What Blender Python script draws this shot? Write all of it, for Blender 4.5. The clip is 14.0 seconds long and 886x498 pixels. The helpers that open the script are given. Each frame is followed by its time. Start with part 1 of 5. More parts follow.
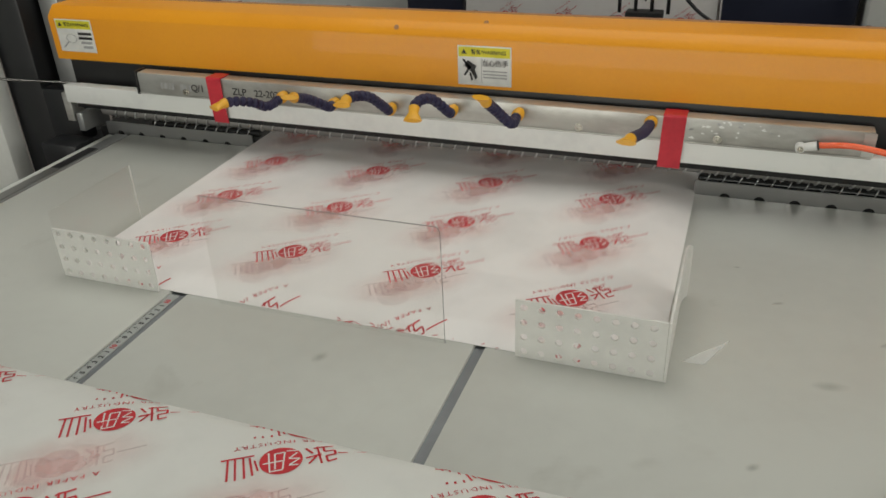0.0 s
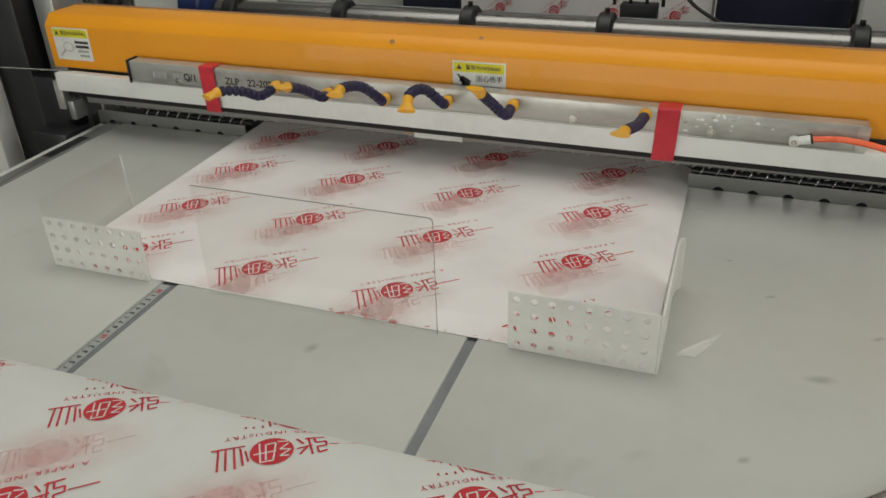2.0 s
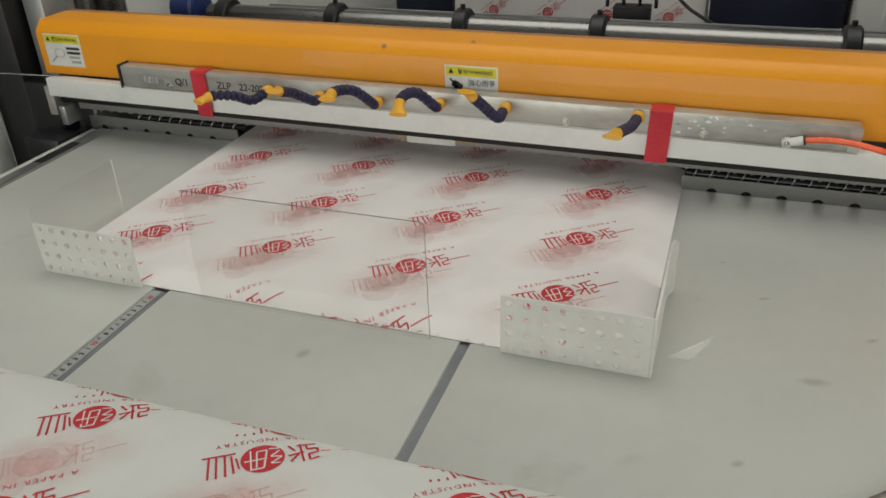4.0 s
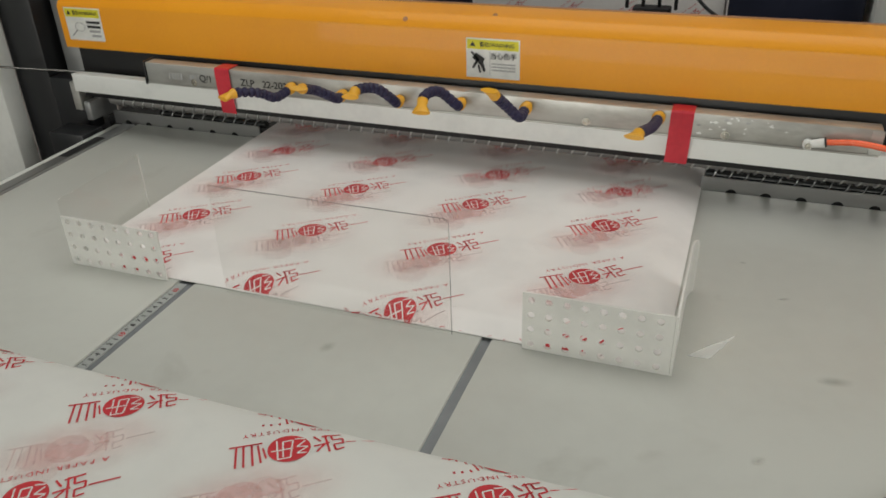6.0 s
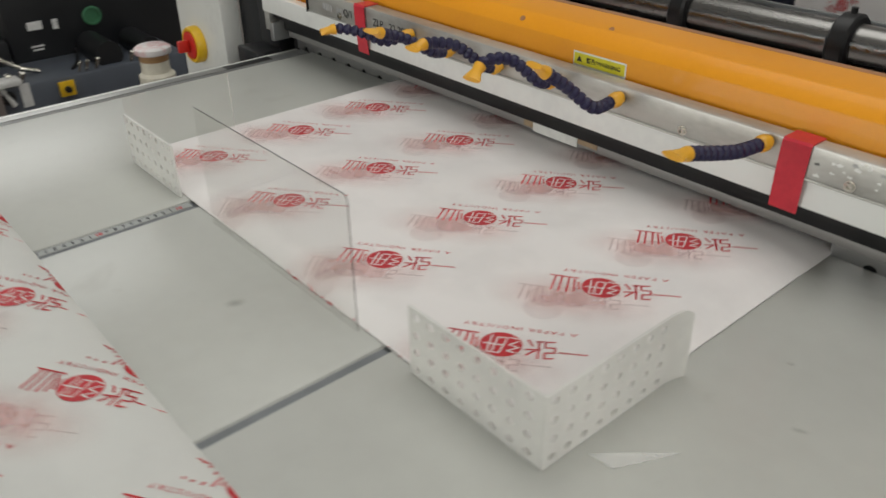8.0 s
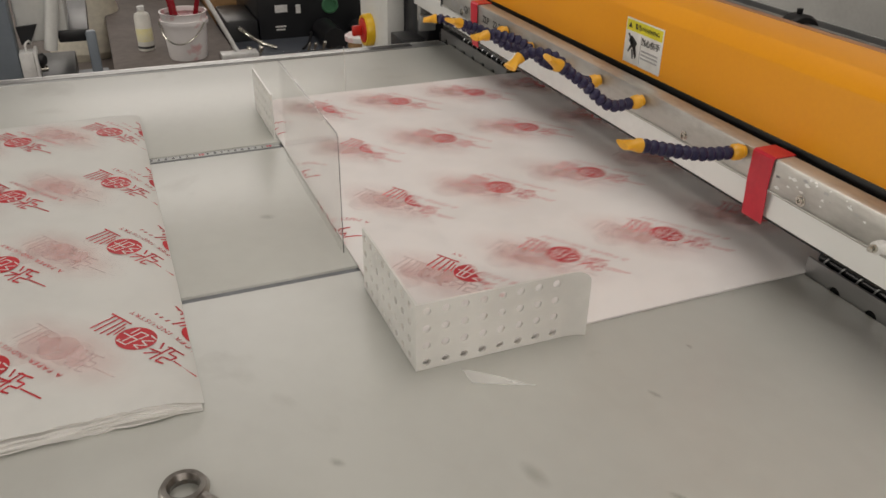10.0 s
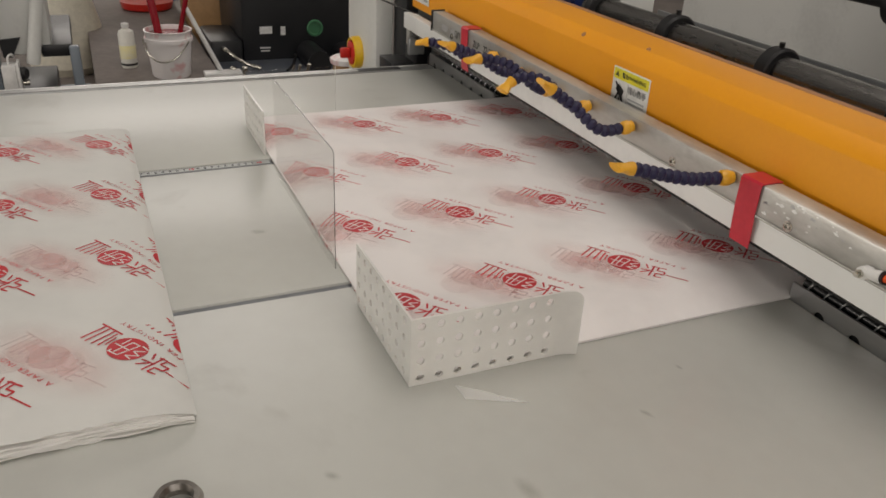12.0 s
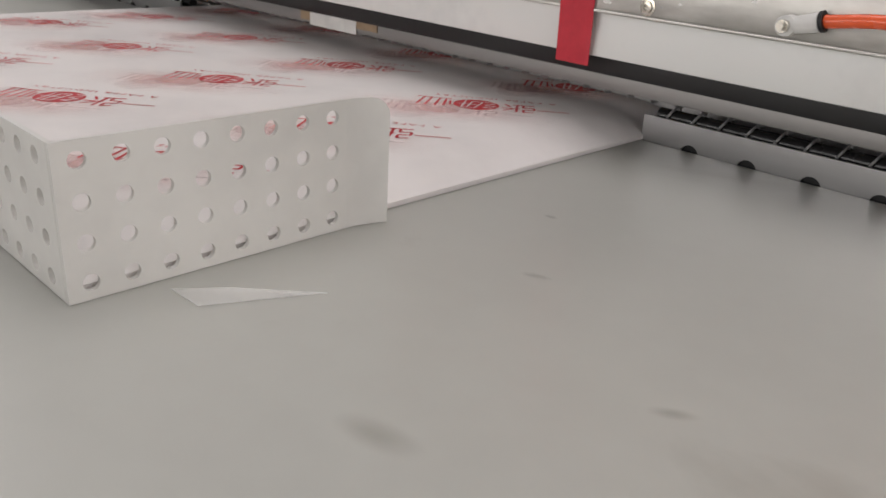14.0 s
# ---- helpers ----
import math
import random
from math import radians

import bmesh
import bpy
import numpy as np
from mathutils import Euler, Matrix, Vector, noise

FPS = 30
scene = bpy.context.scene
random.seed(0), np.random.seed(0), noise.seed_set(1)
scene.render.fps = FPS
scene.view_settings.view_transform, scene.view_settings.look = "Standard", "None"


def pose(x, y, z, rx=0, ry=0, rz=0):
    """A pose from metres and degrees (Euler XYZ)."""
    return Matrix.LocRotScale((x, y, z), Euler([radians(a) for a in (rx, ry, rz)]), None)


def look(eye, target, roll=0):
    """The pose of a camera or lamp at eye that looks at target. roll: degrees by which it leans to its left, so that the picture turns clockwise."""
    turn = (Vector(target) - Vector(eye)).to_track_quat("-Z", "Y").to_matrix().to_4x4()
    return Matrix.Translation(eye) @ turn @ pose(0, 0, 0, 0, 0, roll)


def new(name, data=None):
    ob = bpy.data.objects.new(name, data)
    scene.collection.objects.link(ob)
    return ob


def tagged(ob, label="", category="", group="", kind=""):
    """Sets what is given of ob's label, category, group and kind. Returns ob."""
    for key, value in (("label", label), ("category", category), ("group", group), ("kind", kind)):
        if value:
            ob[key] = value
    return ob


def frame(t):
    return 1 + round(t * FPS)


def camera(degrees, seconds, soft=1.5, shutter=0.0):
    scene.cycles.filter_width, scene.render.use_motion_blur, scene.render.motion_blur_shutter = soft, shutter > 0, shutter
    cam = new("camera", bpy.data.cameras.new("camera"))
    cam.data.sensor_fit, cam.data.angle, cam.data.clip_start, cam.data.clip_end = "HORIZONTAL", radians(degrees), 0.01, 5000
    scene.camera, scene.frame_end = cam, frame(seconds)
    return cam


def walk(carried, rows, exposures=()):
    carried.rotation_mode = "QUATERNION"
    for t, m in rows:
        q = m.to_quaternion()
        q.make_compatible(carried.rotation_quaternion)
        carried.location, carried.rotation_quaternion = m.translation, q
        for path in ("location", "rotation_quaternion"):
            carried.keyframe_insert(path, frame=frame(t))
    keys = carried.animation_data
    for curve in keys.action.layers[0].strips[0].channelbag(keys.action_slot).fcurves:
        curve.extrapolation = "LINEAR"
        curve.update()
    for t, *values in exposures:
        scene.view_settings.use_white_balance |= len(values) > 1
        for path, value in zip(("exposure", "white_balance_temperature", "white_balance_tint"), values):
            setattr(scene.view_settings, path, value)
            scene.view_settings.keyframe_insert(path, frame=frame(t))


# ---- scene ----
cam = camera(57.7, 14.0, soft=1.6, shutter=0.3)
PATH = [
    (0, (0.232, 0.113, 1.375), (-0.401, 1.747, 0.412), -2.6),
    (0.5, (0.232, 0.115, 1.373), (-0.399, 1.749, 0.409), -2.7),
    (1, (0.229, 0.111, 1.373), (-0.398, 1.744, 0.404), -2.5),
    (1.5, (0.23, 0.112, 1.372), (-0.392, 1.745, 0.398), -2.2),
    (2, (0.232, 0.115, 1.372), (-0.384, 1.747, 0.392), -2.0),
    (2.5, (0.235, 0.119, 1.371), (-0.374, 1.75, 0.388), -2.2),
    (3, (0.237, 0.123, 1.373), (-0.37, 1.756, 0.39), -2.5),
    (5.5, (0.229, 0.11, 1.37), (-0.386, 1.752, 0.408), -1.8),
    (6, (0.227, 0.106, 1.374), (-0.408, 1.733, 0.4), -2.0),
    (6.5, (0.256, 0.116, 1.365), (-0.509, 1.657, 0.344), -3.6),
    (7, (0.394, 0.278, 1.328), (-0.577, 1.684, 0.289), -5.3),
    (7.5, (0.44, 0.365, 1.33), (-0.663, 1.674, 0.296), -4.1),
    (8, (0.493, 0.456, 1.307), (-0.821, 1.576, 0.296), -0.8),
    (8.2, (0.573, 0.554, 1.283), (-0.845, 1.564, 0.298), 0.1),
    (10.3, (0.763, 0.592, 1.311), (-0.852, 1.261, 0.338), 0.8),
    (10.5, (0.765, 0.59, 1.31), (-0.85, 1.259, 0.339), 0.8),
    (11, (0.761, 0.59, 1.314), (-0.853, 1.261, 0.343), 0.8),
    (11.5, (0.766, 0.592, 1.312), (-0.856, 1.268, 0.357), 1.3),
    (12, (0.761, 0.571, 1.304), (-0.858, 1.31, 0.391), 3.0),
    (12.5, (0.718, 0.549, 1.252), (-0.827, 1.458, 0.366), 3.3),
    (13, (0.547, 0.638, 1.072), (-0.832, 1.828, 0.247), 4.1),
    (13.5, (0.538, 0.694, 1.026), (-0.797, 1.968, 0.256), 3.0),
    (14, (0.53, 0.687, 1.018), (-0.74, 2.019, 0.236), 3.6),
]
EXPOSURES = [(0.0, -1.26, 6750, 5), (6.0, -1.24, 6700, 6), (8.0, -1.18, 6600, 8), (10.3, -1.32, 7100, 14), (12.5, -1.28, 7100, 14), (13.5, -1.2, 6600, 16), (14.0, -1.2, 6600, 16)]
walk(cam, [(t, look(eye, target, roll)) for t, eye, target, roll in PATH], EXPOSURES)

# ---- world and light ----
world = bpy.data.worlds.new("sky")
scene.world = world
world.use_nodes = True
wn = world.node_tree.nodes
sky = wn.new("ShaderNodeTexSky")
sky.sky_type, sky.sun_disc = "NISHITA", False
sky.sun_elevation, sky.sun_rotation = radians(40), radians(120)
wn["Background"].inputs[1].default_value = 0.12
world.node_tree.links.new(sky.outputs[0], wn["Background"].inputs[0])


def window_light(name, m, w, h, watts, colour):
    data = bpy.data.lights.new(name, "AREA")
    data.shape, data.size, data.size_y, data.energy, data.color = "RECTANGLE", w, h, watts, colour
    ob = new(name, data)
    ob.matrix_world = m
    return ob


# daylight through the openings of the hall; the west one is invented
window_light("window_light", look((5.9, 0.9, 3.1), (0, 1.1, 0.8)), 6.0, 2.4, 340, (1.0, 0.97, 0.92))
window_light("window_light", look((-1.2, -5.9, 1.9), (-0.4, 1.0, 0.9)), 6.0, 2.0, 370, (1.0, 0.98, 0.93))
window_light("window_light", look((-1.0, 7.9, 3.2), (-0.3, 1.0, 0.8)), 7.0, 2.0, 120, (1.0, 0.97, 0.92))
# added lamp in an unseen west window, to brighten the left background
window_light("window_light", look((-8.9, 1.5, 3.2), (-3.4, 1.0, 0.3)), 4.0, 2.0, 190, (1.0, 0.98, 0.94))
window_light("skylight", look((-0.2, 1.8, 4.95), (-0.2, 1.8, 0.0)), 4.0, 3.0, 200, (1.0, 0.98, 0.94))


# ---- materials ----
def material(name, colour, rough=0.5, metal=0.0, colour2=None, scale=8.0, fine=120.0, bump=0.0, bump_scale=200.0, spread=(0.35, 0.65),
             coat=0.0, random_value=0.0, stretch=(1, 1, 1), rough_var=0.1, specular=0.5, smudge=0.0):
    mat = bpy.data.materials.new(name)
    mat.use_nodes = True
    nt = mat.node_tree
    n, l = nt.nodes, nt.links
    b = n["Principled BSDF"]
    b.inputs["Metallic"].default_value = metal
    b.inputs["Coat Weight"].default_value = coat
    b.inputs["Specular IOR Level"].default_value = specular
    tc = n.new("ShaderNodeTexCoord")
    mp = n.new("ShaderNodeMapping")
    mp.inputs["Scale"].default_value = stretch
    l.new(tc.outputs["Object"], mp.inputs["Vector"])
    big, small = n.new("ShaderNodeTexNoise"), n.new("ShaderNodeTexNoise")
    big.inputs["Scale"].default_value, small.inputs["Scale"].default_value = scale, fine
    big.inputs["Detail"].default_value, small.inputs["Detail"].default_value = 6, 3
    for t in (big, small):
        l.new(mp.outputs[0], t.inputs["Vector"])
    add = n.new("ShaderNodeMath")
    add.operation = "MULTIPLY_ADD"
    add.inputs[1].default_value, add.inputs[2].default_value = 0.3, -0.15
    l.new(small.outputs[0], add.inputs[0])
    tot = n.new("ShaderNodeMath")
    l.new(big.outputs[0], tot.inputs[0])
    l.new(add.outputs[0], tot.inputs[1])
    ramp = n.new("ShaderNodeValToRGB")
    c2 = colour2 or tuple(c * 0.86 for c in colour)
    ramp.color_ramp.elements[0].position, ramp.color_ramp.elements[1].position = spread
    ramp.color_ramp.elements[0].color, ramp.color_ramp.elements[1].color = (*c2, 1), (*colour, 1)
    l.new(tot.outputs[0], ramp.inputs[0])
    last = ramp.outputs[0]
    if smudge:
        sm, sr, mx = n.new("ShaderNodeTexNoise"), n.new("ShaderNodeMapRange"), n.new("ShaderNodeMix")
        sm.inputs["Scale"].default_value, sm.inputs["Detail"].default_value, sm.inputs["Distortion"].default_value = 7.0, 8, 0.6
        l.new(mp.outputs[0], sm.inputs["Vector"])
        sr.inputs[1].default_value, sr.inputs[2].default_value, sr.inputs[4].default_value = 0.60, 0.78, smudge
        l.new(sm.outputs[0], sr.inputs[0])
        mx.data_type, mx.blend_type = "RGBA", "MULTIPLY"
        mx.inputs["B"].default_value = (0.55, 0.52, 0.48, 1)
        l.new(sr.outputs[0], mx.inputs["Factor"])
        l.new(last, mx.inputs["A"])
        last = mx.outputs["Result"]
    if random_value:
        info, hsv = n.new("ShaderNodeObjectInfo"), n.new("ShaderNodeHueSaturation")
        mr = n.new("ShaderNodeMapRange")
        mr.inputs[3].default_value, mr.inputs[4].default_value = 1 - random_value, 1 + random_value
        l.new(info.outputs["Random"], mr.inputs[0])
        l.new(mr.outputs[0], hsv.inputs["Value"])
        l.new(last, hsv.inputs["Color"])
        last = hsv.outputs[0]
    l.new(last, b.inputs["Base Color"])
    rr = n.new("ShaderNodeMapRange")
    rr.inputs[3].default_value, rr.inputs[4].default_value = max(0.02, rough - rough_var), min(1, rough + rough_var)
    l.new(tot.outputs[0], rr.inputs[0])
    l.new(rr.outputs[0], b.inputs["Roughness"])
    if bump:
        tex, bp = n.new("ShaderNodeTexNoise"), n.new("ShaderNodeBump")
        tex.inputs["Scale"].default_value, tex.inputs["Detail"].default_value = bump_scale, 4
        l.new(mp.outputs[0], tex.inputs["Vector"])
        bp.inputs["Strength"].default_value, bp.inputs["Distance"].default_value = bump, 0.002
        l.new(tex.outputs[0], bp.inputs["Height"])
        l.new(bp.outputs[0], b.inputs["Normal"])
    return mat


TABLE = material("grey_laminate", (0.530, 0.540, 0.502), 0.36, colour2=(0.482, 0.487, 0.452), scale=3.0, fine=40, bump=0.03, bump_scale=60, spread=(0.3, 0.6), smudge=0.55)
SLOT = material("slot_steel", (0.26, 0.275, 0.29), 0.45, 0.3, scale=20)
TRIM = material("brushed_trim", (0.42, 0.43, 0.43), 0.4, 0.7, scale=10, stretch=(1, 0.1, 1))
DARK = material("dark_steel_strip", (0.30, 0.30, 0.29), 0.38, 0.8, scale=12, stretch=(1, 0.2, 1))
PRESS = material("dull_press_steel", (0.34, 0.33, 0.32), 0.5, 0.5, scale=14, stretch=(0.2, 1, 1), bump=0.05)
BRIGHT = material("bright_spring_wire", (0.80, 0.80, 0.80), 0.28, 0.8, scale=30)
RODSTEEL = material("dark_rod_steel", (0.035, 0.035, 0.035), 0.25, 0.4, scale=20)
ORANGE = material("orange_enamel", (0.86, 0.345, 0.008), 0.46, colour2=(0.81, 0.315, 0.007), scale=4, fine=200, bump=0.02, bump_scale=120, coat=0.12, specular=0.4)
BROWNTAPE = material("brown_tape", (0.40, 0.29, 0.18), 0.6, colour2=(0.30, 0.21, 0.13), scale=60)
EDGE = material("brown_cover_edge", (0.42, 0.19, 0.08), 0.5)
BLACK = material("black_paint", (0.008, 0.008, 0.009), 0.45, bump=0.05, bump_scale=150)
BLACKFRAME = material("black_frame_paint", (0.012, 0.013, 0.015), 0.4, bump=0.03, scale=5)
STEEL = material("worn_steel", (0.54, 0.54, 0.51), 0.38, 0.55, colour2=(0.40, 0.39, 0.365), scale=22, fine=150, bump=0.15, bump_scale=120, stretch=(0.4, 1, 1), spread=(0.36, 0.58), rough_var=0.16, smudge=0.5)
POLISHED = material("polished_roller", (0.25, 0.245, 0.235), 0.27, 1.0, scale=8, stretch=(0.2, 1, 1), rough_var=0.06)
BLADE = material("ground_blade_steel", (0.55, 0.55, 0.55), 0.3, 0.9, scale=12, stretch=(0.1, 1, 1))
WHITEPAINT = material("white_enamel", (0.80, 0.81, 0.79), 0.4, colour2=(0.70, 0.71, 0.70), scale=6, fine=80, spread=(0.25, 0.5))
REDTAPE = material("red_tape", (0.62, 0.03, 0.05), 0.35, colour2=(0.52, 0.02, 0.04), scale=30, bump=0.15, bump_scale=90)
BLUEHOSE = material("blue_hose", (0.011, 0.009, 0.052), 0.5, scale=30)
YELLOWHOSE = material("yellow_nozzle", (0.83, 0.42, 0.03), 0.4, scale=30)
ORANGETUBE = material("orange_tube", (0.90, 0.13, 0.04), 0.25, scale=20, coat=0.3)
NICKEL = material("nickel", (0.6, 0.58, 0.52), 0.25, 1.0, scale=40)
FITTING = material("white_fitting", (0.75, 0.75, 0.73), 0.35, scale=30)
ACRYLIC = material("white_acrylic", (0.75, 0.745, 0.71), 0.30, scale=10, fine=60, rough_var=0.05)
INK = material("red_ink", (0.54, 0.020, 0.03), 0.55, colour2=(0.44, 0.02, 0.03), scale=40, spread=(0.3, 0.55))
GHOST, GHOST_DEEP, GHOST_DEEPEST = (material(f"pale_red_show_through_{n}", (0.76, 0.36, 0.34), 0.7, colour2=(0.74, 0.48, 0.46), scale=30, spread=(0.35, 0.65)) for n in ("upper", "middle", "lower"))
STICKER = material("sticker_white", (0.80, 0.80, 0.77), 0.35, scale=40)
STICKYELLOW = material("sticker_yellow", (0.80, 0.72, 0.04), 0.35, scale=40)
STICKBLACK = material("sticker_black", (0.02, 0.02, 0.02), 0.4)
FAINTGREY = material("sticker_grey", (0.40, 0.40, 0.40), 0.4)
CONCRETE = material("worn_concrete", (0.24, 0.21, 0.19), 0.75, colour2=(0.15, 0.125, 0.115), scale=1.4, fine=25, bump=0.2, bump_scale=60)
WALL = material("hall_wall", (0.62, 0.63, 0.62), 0.8, scale=1.5, fine=20)
CEILING = material("hall_ceiling", (0.6, 0.6, 0.6), 0.85, scale=1.5, fine=20)
MACHINE = material("machine_grey", (0.10, 0.115, 0.14), 0.42, scale=5)
SLATE = material("blue_grey_enamel", (0.19, 0.225, 0.26), 0.42, scale=5)
PALELABEL = material("pale_yellow_label", (0.80, 0.74, 0.36), 0.4, colour2=(0.78, 0.75, 0.55), scale=25)
NAVY = material("navy_panel", (0.018, 0.022, 0.045), 0.45, scale=4)
CABINET = material("cabinet_white", (0.70, 0.71, 0.68), 0.42, scale=4, fine=60, spread=(0.25, 0.5))
REDPLASTIC = material("red_plastic", (0.65, 0.03, 0.02), 0.35, scale=30)
YELLOWPLASTIC = material("yellow_plastic", (0.85, 0.52, 0.02), 0.35, scale=30)
PAIL = material("pail_plastic", (0.86, 0.83, 0.82), 0.4, colour2=(0.74, 0.48, 0.48), scale=7, fine=30, spread=(0.33, 0.43))
REDINK = material("wet_red_ink", (0.30, 0.01, 0.02), 0.2, scale=20)
GREEN = material("green_knob", (0.06, 0.20, 0.10), 0.4, scale=30)
BOTTLE = material("bottle_plastic", (0.78, 0.77, 0.70), 0.4, scale=20)
CREAM = material("cream_wax", (0.74, 0.70, 0.58), 0.5, scale=30)
AMBER = material("brown_glue", (0.38, 0.22, 0.10), 0.4, scale=30)
BLUEPAINT = material("blue_motor_paint", (0.02, 0.04, 0.16), 0.4, scale=10)
WRENCH = material("chrome_vanadium", (0.42, 0.40, 0.37), 0.32, 0.9, colour2=(0.24, 0.22, 0.2), scale=40)


def paper_material(name, colour):
    mat = material(name, colour, 0.62, colour2=tuple(c * 0.93 for c in colour), scale=9, fine=50, bump=0.2, bump_scale=14, spread=(0.3, 0.55), specular=0.35)
    return mat


PAPER = paper_material("tissue_paper", (0.80, 0.775, 0.76))
# tissue for the near pile, its colour darkened for the shade falling there
NEARPAPER = paper_material("shaded_green_white_tissue", (0.655, 0.66, 0.63))
PAPEREDGE = paper_material("tissue_pile_edge", (0.74, 0.73, 0.70))


def bleed_material(name, colour, most):
    """A haze of ink or dirt fading out from the middle of a patch."""
    mat = bpy.data.materials.new(name)
    mat.use_nodes = True
    n, l = mat.node_tree.nodes, mat.node_tree.links
    b, out = n["Principled BSDF"], n["Material Output"]
    b.inputs["Base Color"].default_value = colour
    b.inputs["Roughness"].default_value = 0.7
    tc, ln, mr, nz, mul, tr, mix = (n.new(k) for k in ("ShaderNodeTexCoord", "ShaderNodeVectorMath", "ShaderNodeMapRange", "ShaderNodeTexNoise", "ShaderNodeMath", "ShaderNodeBsdfTransparent", "ShaderNodeMixShader"))
    ln.operation = "LENGTH"
    l.new(tc.outputs["UV"], ln.inputs[0])
    mr.interpolation_type = "SMOOTHSTEP"
    mr.inputs[1].default_value, mr.inputs[2].default_value, mr.inputs[3].default_value, mr.inputs[4].default_value = 0.0, 1.0, most, 0.0
    l.new(ln.outputs["Value"], mr.inputs[0])
    nz.inputs["Scale"].default_value, nz.inputs["Detail"].default_value = 40, 3
    l.new(tc.outputs["Object"], nz.inputs["Vector"])
    mul.operation = "MULTIPLY"
    l.new(mr.outputs[0], mul.inputs[0])
    l.new(nz.outputs[0], mul.inputs[1])
    l.new(mul.outputs[0], mix.inputs[0])
    l.new(tr.outputs[0], mix.inputs[1])
    l.new(b.outputs[0], mix.inputs[2])
    l.new(mix.outputs[0], out.inputs[0])
    return mat


BLEED = bleed_material("ink_bleed", (0.82, 0.54, 0.52, 1), 0.75)
GRIME = bleed_material("table_grime", (0.455, 0.445, 0.40, 1), 0.5)


def thin_out(mat, share):
    """Let the surface below show through a material by a fixed share."""
    n, l = mat.node_tree.nodes, mat.node_tree.links
    tr, mix = n.new("ShaderNodeBsdfTransparent"), n.new("ShaderNodeMixShader")
    mix.inputs[0].default_value = share
    l.new(n["Principled BSDF"].outputs[0], mix.inputs[1])
    l.new(tr.outputs[0], mix.inputs[2])
    l.new(mix.outputs[0], n["Material Output"].inputs[0])


thin_out(GHOST, 0.77)
thin_out(GHOST_DEEP, 0.85)
thin_out(GHOST_DEEPEST, 0.91)


def clear_material():
    mat = bpy.data.materials.new("clear_acrylic")
    mat.use_nodes = True
    n, l = mat.node_tree.nodes, mat.node_tree.links
    out = n["Material Output"]
    n.remove(n["Principled BSDF"])
    tr, gl, mix, lw, mul = n.new("ShaderNodeBsdfTransparent"), n.new("ShaderNodeBsdfGlossy"), n.new("ShaderNodeMixShader"), n.new("ShaderNodeLayerWeight"), n.new("ShaderNodeMath")
    tr.inputs[0].default_value = (0.985, 0.985, 0.98, 1)
    gl.inputs["Roughness"].default_value = 0.05
    lw.inputs["Blend"].default_value = 0.25
    mul.operation = "MULTIPLY"
    mul.inputs[1].default_value = 0.30
    l.new(lw.outputs["Facing"], mul.inputs[0])
    l.new(mul.outputs[0], mix.inputs[0])
    l.new(tr.outputs[0], mix.inputs[1])
    l.new(gl.outputs[0], mix.inputs[2])
    l.new(mix.outputs[0], out.inputs[0])
    return mat


SCRAP = paper_material("thin_tissue", (0.86, 0.86, 0.84))
thin_out(SCRAP, 0.72)
CLEAR = clear_material()
CLEAREDGE = material("acrylic_cut_edge", (0.11, 0.108, 0.105), 0.4)
TAPE = material("printed_tape_steel", (0.42, 0.44, 0.43), 0.4, scale=20)


# ---- mesh helpers ----
def finish(bm, name, mats, smooth=True):
    me = bpy.data.meshes.new(name)
    bm.normal_update()
    if smooth:
        for f in bm.faces:
            f.smooth = True
        for e in bm.edges:
            if len(e.link_faces) == 2 and e.calc_face_angle(0) > 0.6:
                e.smooth = False
    bm.to_mesh(me)
    bm.free()
    for m in (mats if isinstance(mats, (list, tuple)) else [mats]):
        me.materials.append(m)
    return me


def part(name, bm, mats, parent, label=""):
    ob = new(name, finish(bm, name, mats))
    ob.parent = parent
    return tagged(ob, label)


def thing(name, label, category, at=(0, 0, 0), group="", kind=""):
    ob = new(name)
    ob.empty_display_size = 0.05
    ob.location = at
    return tagged(ob, label, category, group, kind)


def solid(name, bm, mats, label, category, group="", kind=""):
    return tagged(new(name, finish(bm, name, mats)), label, category, group, kind)


def box(x0, x1, y0, y1, z0, z1, bevel=0.0, bm=None, seg=2):
    own = bmesh.new()
    bmesh.ops.create_cube(own, size=1)
    for v in own.verts:
        v.co = Vector((x0 + (v.co.x + 0.5) * (x1 - x0), y0 + (v.co.y + 0.5) * (y1 - y0), z0 + (v.co.z + 0.5) * (z1 - z0)))
    if bevel:
        bmesh.ops.bevel(own, geom=own.edges[:], offset=bevel, segments=seg, affect="EDGES", profile=0.5)
    return join(bm, own)


def join(bm, own):
    if bm is None:
        return own
    me = bpy.data.meshes.new("tmp")
    own.to_mesh(me)
    own.free()
    bm.from_mesh(me)
    bpy.data.meshes.remove(me)
    return bm


def frame_of(d):
    d = Vector(d).normalized()
    return d.to_track_quat("Z", "Y").to_matrix()


def cyl(a, b, r0, r1=None, n=24, bm=None, caps=True):
    a, b = Vector(a), Vector(b)
    r1 = r0 if r1 is None else r1
    own = bm if bm is not None else bmesh.new()
    q = frame_of(b - a)
    rings = []
    for c, r in ((a, r0), (b, r1)):
        rings.append([own.verts.new(c + q @ Vector((r * math.cos(2 * math.pi * k / n), r * math.sin(2 * math.pi * k / n), 0))) for k in range(n)])
    for k in range(n):
        own.faces.new((rings[0][k], rings[0][(k + 1) % n], rings[1][(k + 1) % n], rings[1][k]))
    if caps:
        own.faces.new(rings[0][::-1])
        own.faces.new(rings[1])
    return own


